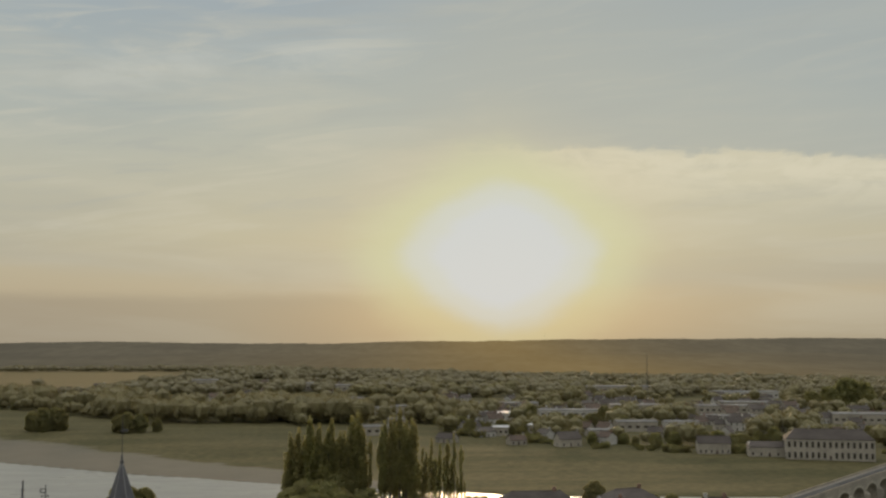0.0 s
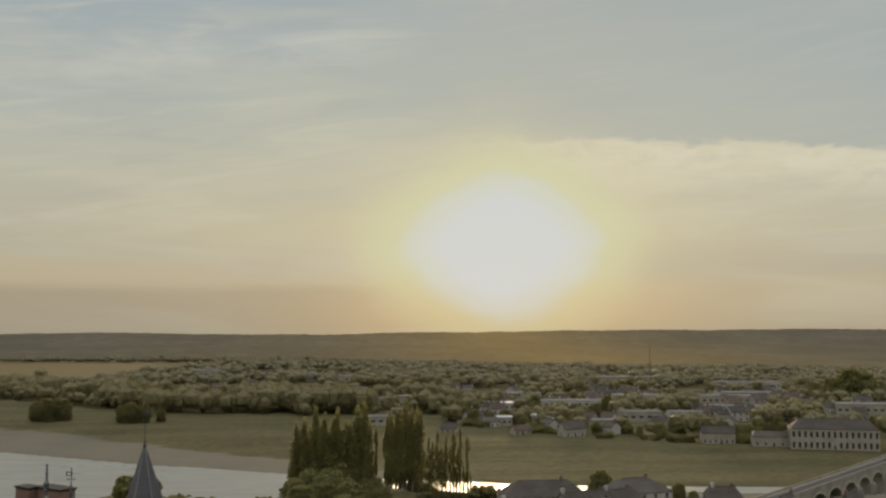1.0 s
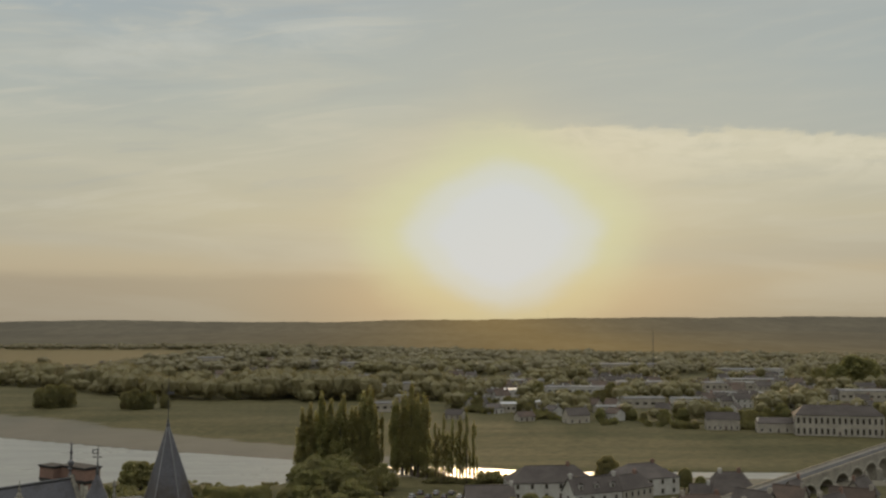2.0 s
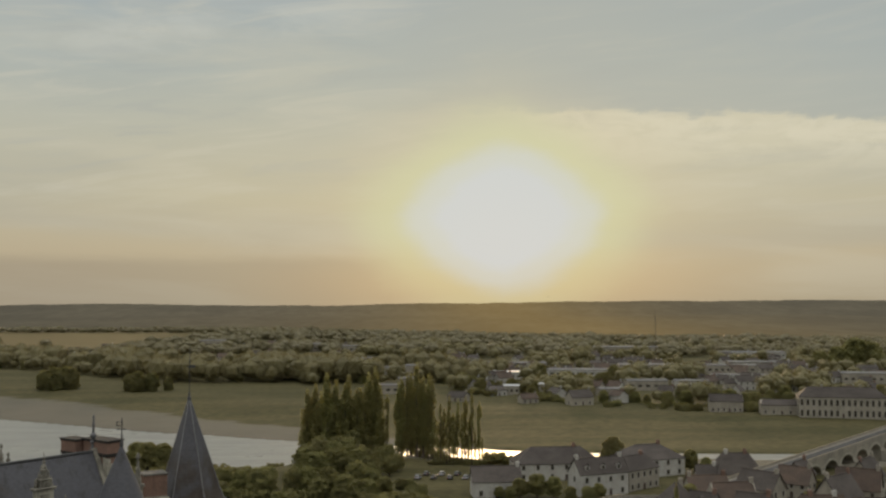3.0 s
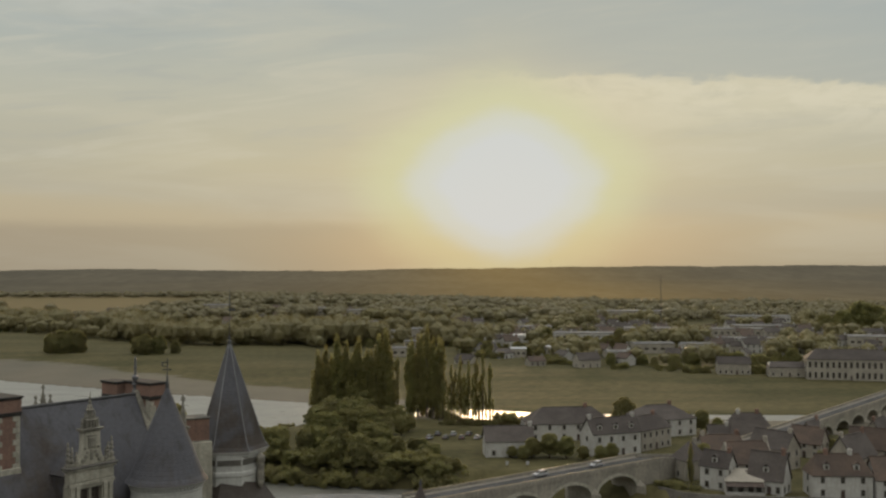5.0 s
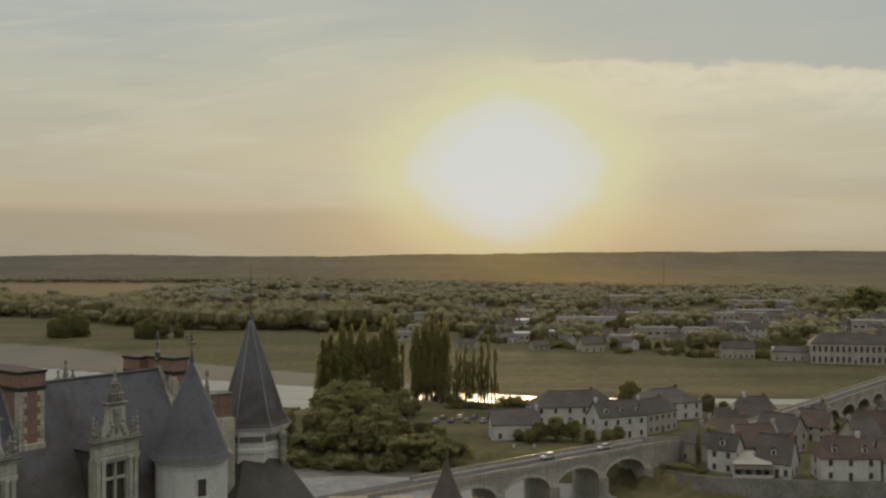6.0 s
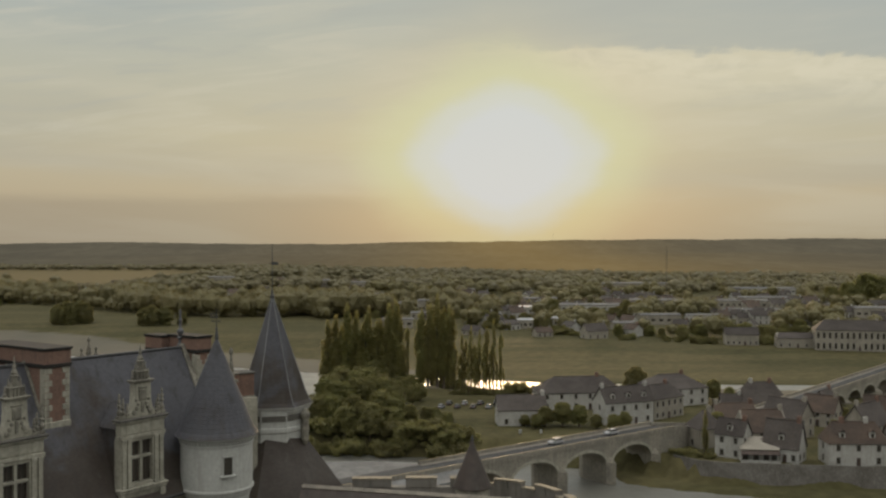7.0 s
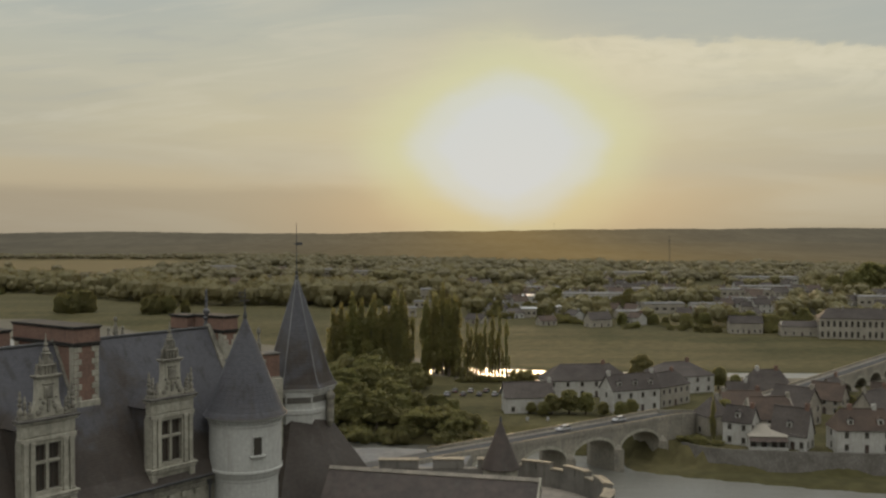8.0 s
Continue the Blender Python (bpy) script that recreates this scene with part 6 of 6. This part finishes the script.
# ------------------------------------------------------------------ bastion below
def bastion():
    top = empty("bastion", "massive round rampart tower with a crenellated parapet", "tower", "castle towers", pose(3.5, 62.0, 0))
    b = bmesh.new()
    lathe(b, [(7.6, 10), (7.3, 30), (7.15, 43.0), (7.15, 44.3)], 56)
    part("wall", b, MASONRY, top)
    b = bmesh.new()
    lathe(b, [(6.6, 44.28), (6.6, 44.36)], 48)
    part("platform", b, MORTAR, top, "worn stone paving of the platform")
    # parapet: from the front right, round the back, then straight along the rampart
    lo, hi = -math.radians(64), math.radians(92)
    count = 17
    for i in range(count):
        a0, a1 = lo + (hi - lo) * i / count, lo + (hi - lo) * (i + 0.93) / count
        tall = 45.95 if i % 3 else 45.6
        b = bmesh.new()
        seg = 5
        rings = []
        for k in range(seg + 1):
            a = a0 + (a1 - a0) * k / seg
            c, s = math.cos(a), math.sin(a)
            rings.append([b.verts.new((r * c, r * s, z)) for r, z in ((6.55, 44.2), (7.15, 44.2), (7.15, tall - 0.05), (7.1, tall), (6.6, tall), (6.55, tall - 0.05))])
        for p, q in zip(rings, rings[1:]):
            for k in range(6):
                j = (k + 1) % 6
                b.faces.new((p[k], p[j], q[j], q[k]))
        b.faces.new(rings[0])
        b.faces.new(rings[-1][::-1])
        stone = part("merlon", b, MASONRY, top, "weathered parapet stone" if i == 0 else "")
        b = bmesh.new()
        rings = []
        for k in range(seg + 1):
            a = a0 - 0.004 + (a1 - a0 + 0.008) * k / seg
            rings.append([b.verts.new((r * math.cos(a), r * math.sin(a), z)) for r, z in ((6.5, tall - 0.03), (7.2, tall - 0.03), (7.2, tall - 0.01), (7.12, tall + 0.03), (6.58, tall + 0.1), (6.5, tall + 0.07))])
        for p, q in zip(rings, rings[1:]):
            for k in range(6):
                j = (k + 1) % 6
                b.faces.new((p[k], p[j], q[j], q[k]))
        b.faces.new(rings[0])
        b.faces.new(rings[-1][::-1])
        part("cap_stone", b, CAP, stone, "smooth worn cap stone")
    b = bmesh.new()
    for i in range(40):
        a0, a1 = lo + (hi - lo) * i / 40, lo + (hi - lo) * (i + 1) / 40
        ring = []
        for a in (a0, a1):
            ring.append([b.verts.new((r * math.cos(a), r * math.sin(a), z)) for r, z in ((6.57, 44.2), (7.13, 44.2), (7.13, 45.45), (6.57, 45.45))])
        for k in range(4):
            j = (k + 1) % 4
            b.faces.new((ring[0][k], ring[0][j], ring[1][j], ring[1][k]))
    part("parapet_base", b, MASONRY, top)
    b = bmesh.new()
    box(b, -8.1, 0.0, 6.2, 6.75, 38.0, 45.45, 0.03)
    part("rampart_wall", b, MASONRY, top)
    for x0, x1, high in ((-7.9, -5.2, 46.0), (-4.2, -2.05, 46.05), (-1.1, 0.1, 46.05)):
        b = bmesh.new()
        box(b, x0, x1, 6.15, 6.8, 45.4, high, 0.05)
        stone = part("merlon", b, MASONRY, top)
        b = bmesh.new()
        box(b, x0 - 0.04, x1 + 0.04, 6.1, 6.85, high - 0.02, high + 0.07, 0.03)
        part("cap_stone", b, CAP, stone)
    return top


bastion()


def gallery():
    """Slate-roofed gallery on the bastion, its gable towards the river."""
    top = empty("gallery", "low gallery building with a dark slate roof on the bastion", "building", "", pose(0, 0, 0))
    a, c = Vector((-7.6, 66.5, 46.0)), Vector((6.15, 63.0, 46.0))
    along = (c - a).normalized()
    inward = Vector((-along.y, along.x, 0))
    down = -inward * 5.2 + Vector((0, 0, -5.0))
    b = bmesh.new()
    slab(b, [a + down, c + down, c, a], 0.2)
    up_b = inward * 0.9 + Vector((0, 0, -1.0))
    slab(b, [c + up_b, a + up_b, a, c], 0.2)
    part("roof", b, BROWN_SLATE, top)
    b = bmesh.new()
    slab(b, [c + down + along * 0.14, c + along * 0.14, c, c + down][::-1], 0.25)
    part("bargeboard", b, LIMESTONE, top, "pale coping of the gable")
    b = bmesh.new()
    n_c = 16
    for i in range(n_c):
        p = a.lerp(c, i / n_c)
        q = a.lerp(c, (i + 0.97) / n_c)
        slab(b, [p - inward * 0.2 + Vector((0, 0, -0.1)), q - inward * 0.2 + Vector((0, 0, -0.1)), q + Vector((0, 0, 0.1)), p + Vector((0, 0, 0.1))], 0.12)
    part("ridge_tiles", b, MORTAR, top)
    b = bmesh.new()
    pts = [a + down * 0.85, c + down * 0.85, c + inward * 0.6, a + inward * 0.6]
    lo = [b.verts.new((p.x, p.y, 38)) for p in pts]
    hi = [b.verts.new((p.x, p.y, z)) for p, z in zip(pts, (41.4, 41.4, 45.2, 45.2))]
    for i in range(4):
        j = (i + 1) % 4
        b.faces.new((lo[i], lo[j], hi[j], hi[i]))
    b.faces.new(hi)
    part("wall", b, LIMESTONE, top)


gallery()


def turret():
    top = empty("turret", "small round turret with a dark cone roof on the bastion", "tower", "castle towers", pose(3.85, 66.2, 0))
    b = bmesh.new()
    lathe(b, [(1.15, 40), (1.15, 46.1)], 24)
    part("wall", b, LIMESTONE, top)
    b = bmesh.new()
    prof = [(1.31, 46.0)]
    for i in range(16):
        u = i / 16
        prof.append((1.27 * (1 - u) ** 1.06 + 0.05, 46.05 + 3.1 * u))
        prof.append((1.27 * (1 - u - 0.055) ** 1.06 + 0.045, 46.05 + 3.1 * (u + 0.058)))
    lathe(b, prof, 28)
    part("roof", b, BROWN_SLATE, top, "dark brown tiled cone roof")
    b = bmesh.new()
    lathe(b, [(0.08, 49.0), (0.1, 49.2), (0.02, 49.5)], 8)
    part("finial", b, DARK_LEAD, top)


turret()

# ------------------------------------------------------------------ cars on the road and by the water
CAR_WHITE = surface("white_car_paint", (0.32, 0.32, 0.32), (0.28, 0.28, 0.28), 0.6, 3, 0.5, 0.02, 0.005, 0.3)
CAR_DARK = surface("dark_car_paint", (0.06, 0.062, 0.066), (0.045, 0.046, 0.05), 0.5, 3, 0.5, 0.02, 0.005, 0.4)
CAR_GREY = surface("grey_car_paint", (0.2, 0.21, 0.22), (0.16, 0.17, 0.18), 0.45, 3, 0.5, 0.02, 0.005, 0.5)
RUBBER = surface("tyre_rubber", (0.03, 0.03, 0.03), (0.022, 0.022, 0.022), 0.9, 8, 1)
LAMP_RED = surface("rear_lamp", (0.3, 0.02, 0.02), (0.25, 0.02, 0.02), 0.3, 8, 1)


def car(x, y, z, turn, paint, label):
    top = empty("car", label, "car", "cars", pose(x, y, z, 0, 0, turn))
    b = bmesh.new()
    prism(b, [(-2.1, 0.35), (2.1, 0.35), (2.12, 0.7), (1.95, 0.86), (1.0, 0.95), (-1.95, 0.98), (-2.12, 0.75)], -0.85, 0.85)
    bmesh.ops.bevel(b, geom=list(b.edges), offset=0.06, segments=1, affect="EDGES")
    part("body", b, paint, top)
    b = bmesh.new()
    lo = [b.verts.new(p) for p in ((-1.85, -0.8, 0.95), (1.1, -0.8, 0.95), (1.1, 0.8, 0.95), (-1.85, 0.8, 0.95))]
    hi = [b.verts.new(p) for p in ((-1.4, -0.66, 1.42), (0.3, -0.66, 1.42), (0.3, 0.66, 1.42), (-1.4, 0.66, 1.42))]
    for i in range(4):
        j = (i + 1) % 4
        b.faces.new((lo[i], lo[j], hi[j], hi[i]))
    b.faces.new(lo[::-1])
    b.faces.new(hi)
    part("cabin_glass", b, GLASS, top)
    b = bmesh.new()
    box(b, -1.42, 0.32, -0.67, 0.67, 1.4, 1.48, 0.03)
    part("roof", b, paint, top)
    for wx in (-1.3, 1.3):
        for wy in (-0.8, 0.8):
            b = bmesh.new()
            lathe(b, [(0.2, -0.1), (0.31, -0.08), (0.31, 0.08), (0.2, 0.1)], 14)
            w = part("wheel", b, RUBBER, top)
            w.matrix_basis = pose(wx, wy, 0.31, 90, 0, 0)
            b = bmesh.new()
            lathe(b, [(0.19, -0.11), (0.19, 0.11)], 10)
            part("rim", b, CAR_GREY, w)
    for wy in (-0.6, 0.6):
        b = bmesh.new()
        box(b, -2.15, -2.05, wy - 0.15, wy + 0.15, 0.7, 0.85, 0.02)
        part("tail_light", b, LAMP_RED, top)
        b = bmesh.new()
        box(b, 2.03, 2.13, wy - 0.18, wy + 0.18, 0.62, 0.76, 0.02)
        part("headlight", b, METAL_ROOF, top)


DECK = 10.93
for s, lane, paint, label, face in ((49.0, 1.6, CAR_WHITE, "white car driving over the stone bridge", 180), (69.0, 1.2, CAR_WHITE, "white car on the stone bridge near the island", 180)):
    c, q = math.cos(radians(37.9)), math.sin(radians(37.9))
    car(-7.35 + s * c - lane * q, 218.05 + s * q + lane * c, DECK, 37.9 + face, paint, label)
lot = random.Random(3)
for i in range(8):
    px, py = 1.5 + i * 2.7, 336 + (i % 2) * 7
    car(px, py, float(land(px, py)), 80 + lot.uniform(-6, 6), CAR_DARK if i % 3 else CAR_GREY, "dark car parked on the riverside lot" if i % 3 else "grey car parked on the riverside lot")

# two white boards on the island lawn
for px, py in ((24.6, 289.0), (30.6, 289.0)):
    top = empty("notice_board", "white notice board on two posts by the lawn", "sign", "notice boards", pose(px, py, float(land(px, py)) - 0.1))
    b = bmesh.new()
    box(b, -0.4, 0.4, -0.05, 0.05, 0.8, 1.9, 0.02)
    part("board", b, CAR_WHITE, top)
    for dx in (-0.32, 0.32):
        b = bmesh.new()
        box(b, dx - 0.06, dx + 0.06, -0.04, 0.04, -0.3, 0.9, 0.01)
        part("post", b, DARK_WOOD, top)

# masts on the plain and on the ridge
def mast(x, y, z, h, label):
    top = empty("radio_mast", label, "mast", "masts", pose(x, y, z))
    b = bmesh.new()
    w = h * 0.007
    for px, py in ((-w, -w), (w, -w), (w, w), (-w, w)):
        box(b, px - w * 0.14, px + w * 0.14, py - w * 0.14, py + w * 0.14, -4, h * 0.9)
    for i in range(12):
        box(b, -w, w, -w * 0.1, w * 0.1, h * 0.9 * i / 12, h * 0.9 * i / 12 + w * 0.25)
    part("lattice", b, DARK_LEAD, top)
    b = bmesh.new()
    lathe(b, [(w * 0.35, h * 0.88), (w * 0.2, h)], 6)
    part("aerial", b, DARK_LEAD, top)


mast(437, 3900, 38, 46, "slender radio mast on the wooded ridge")
mast(206, 905, 4, 52, "tall thin mast among the far houses")
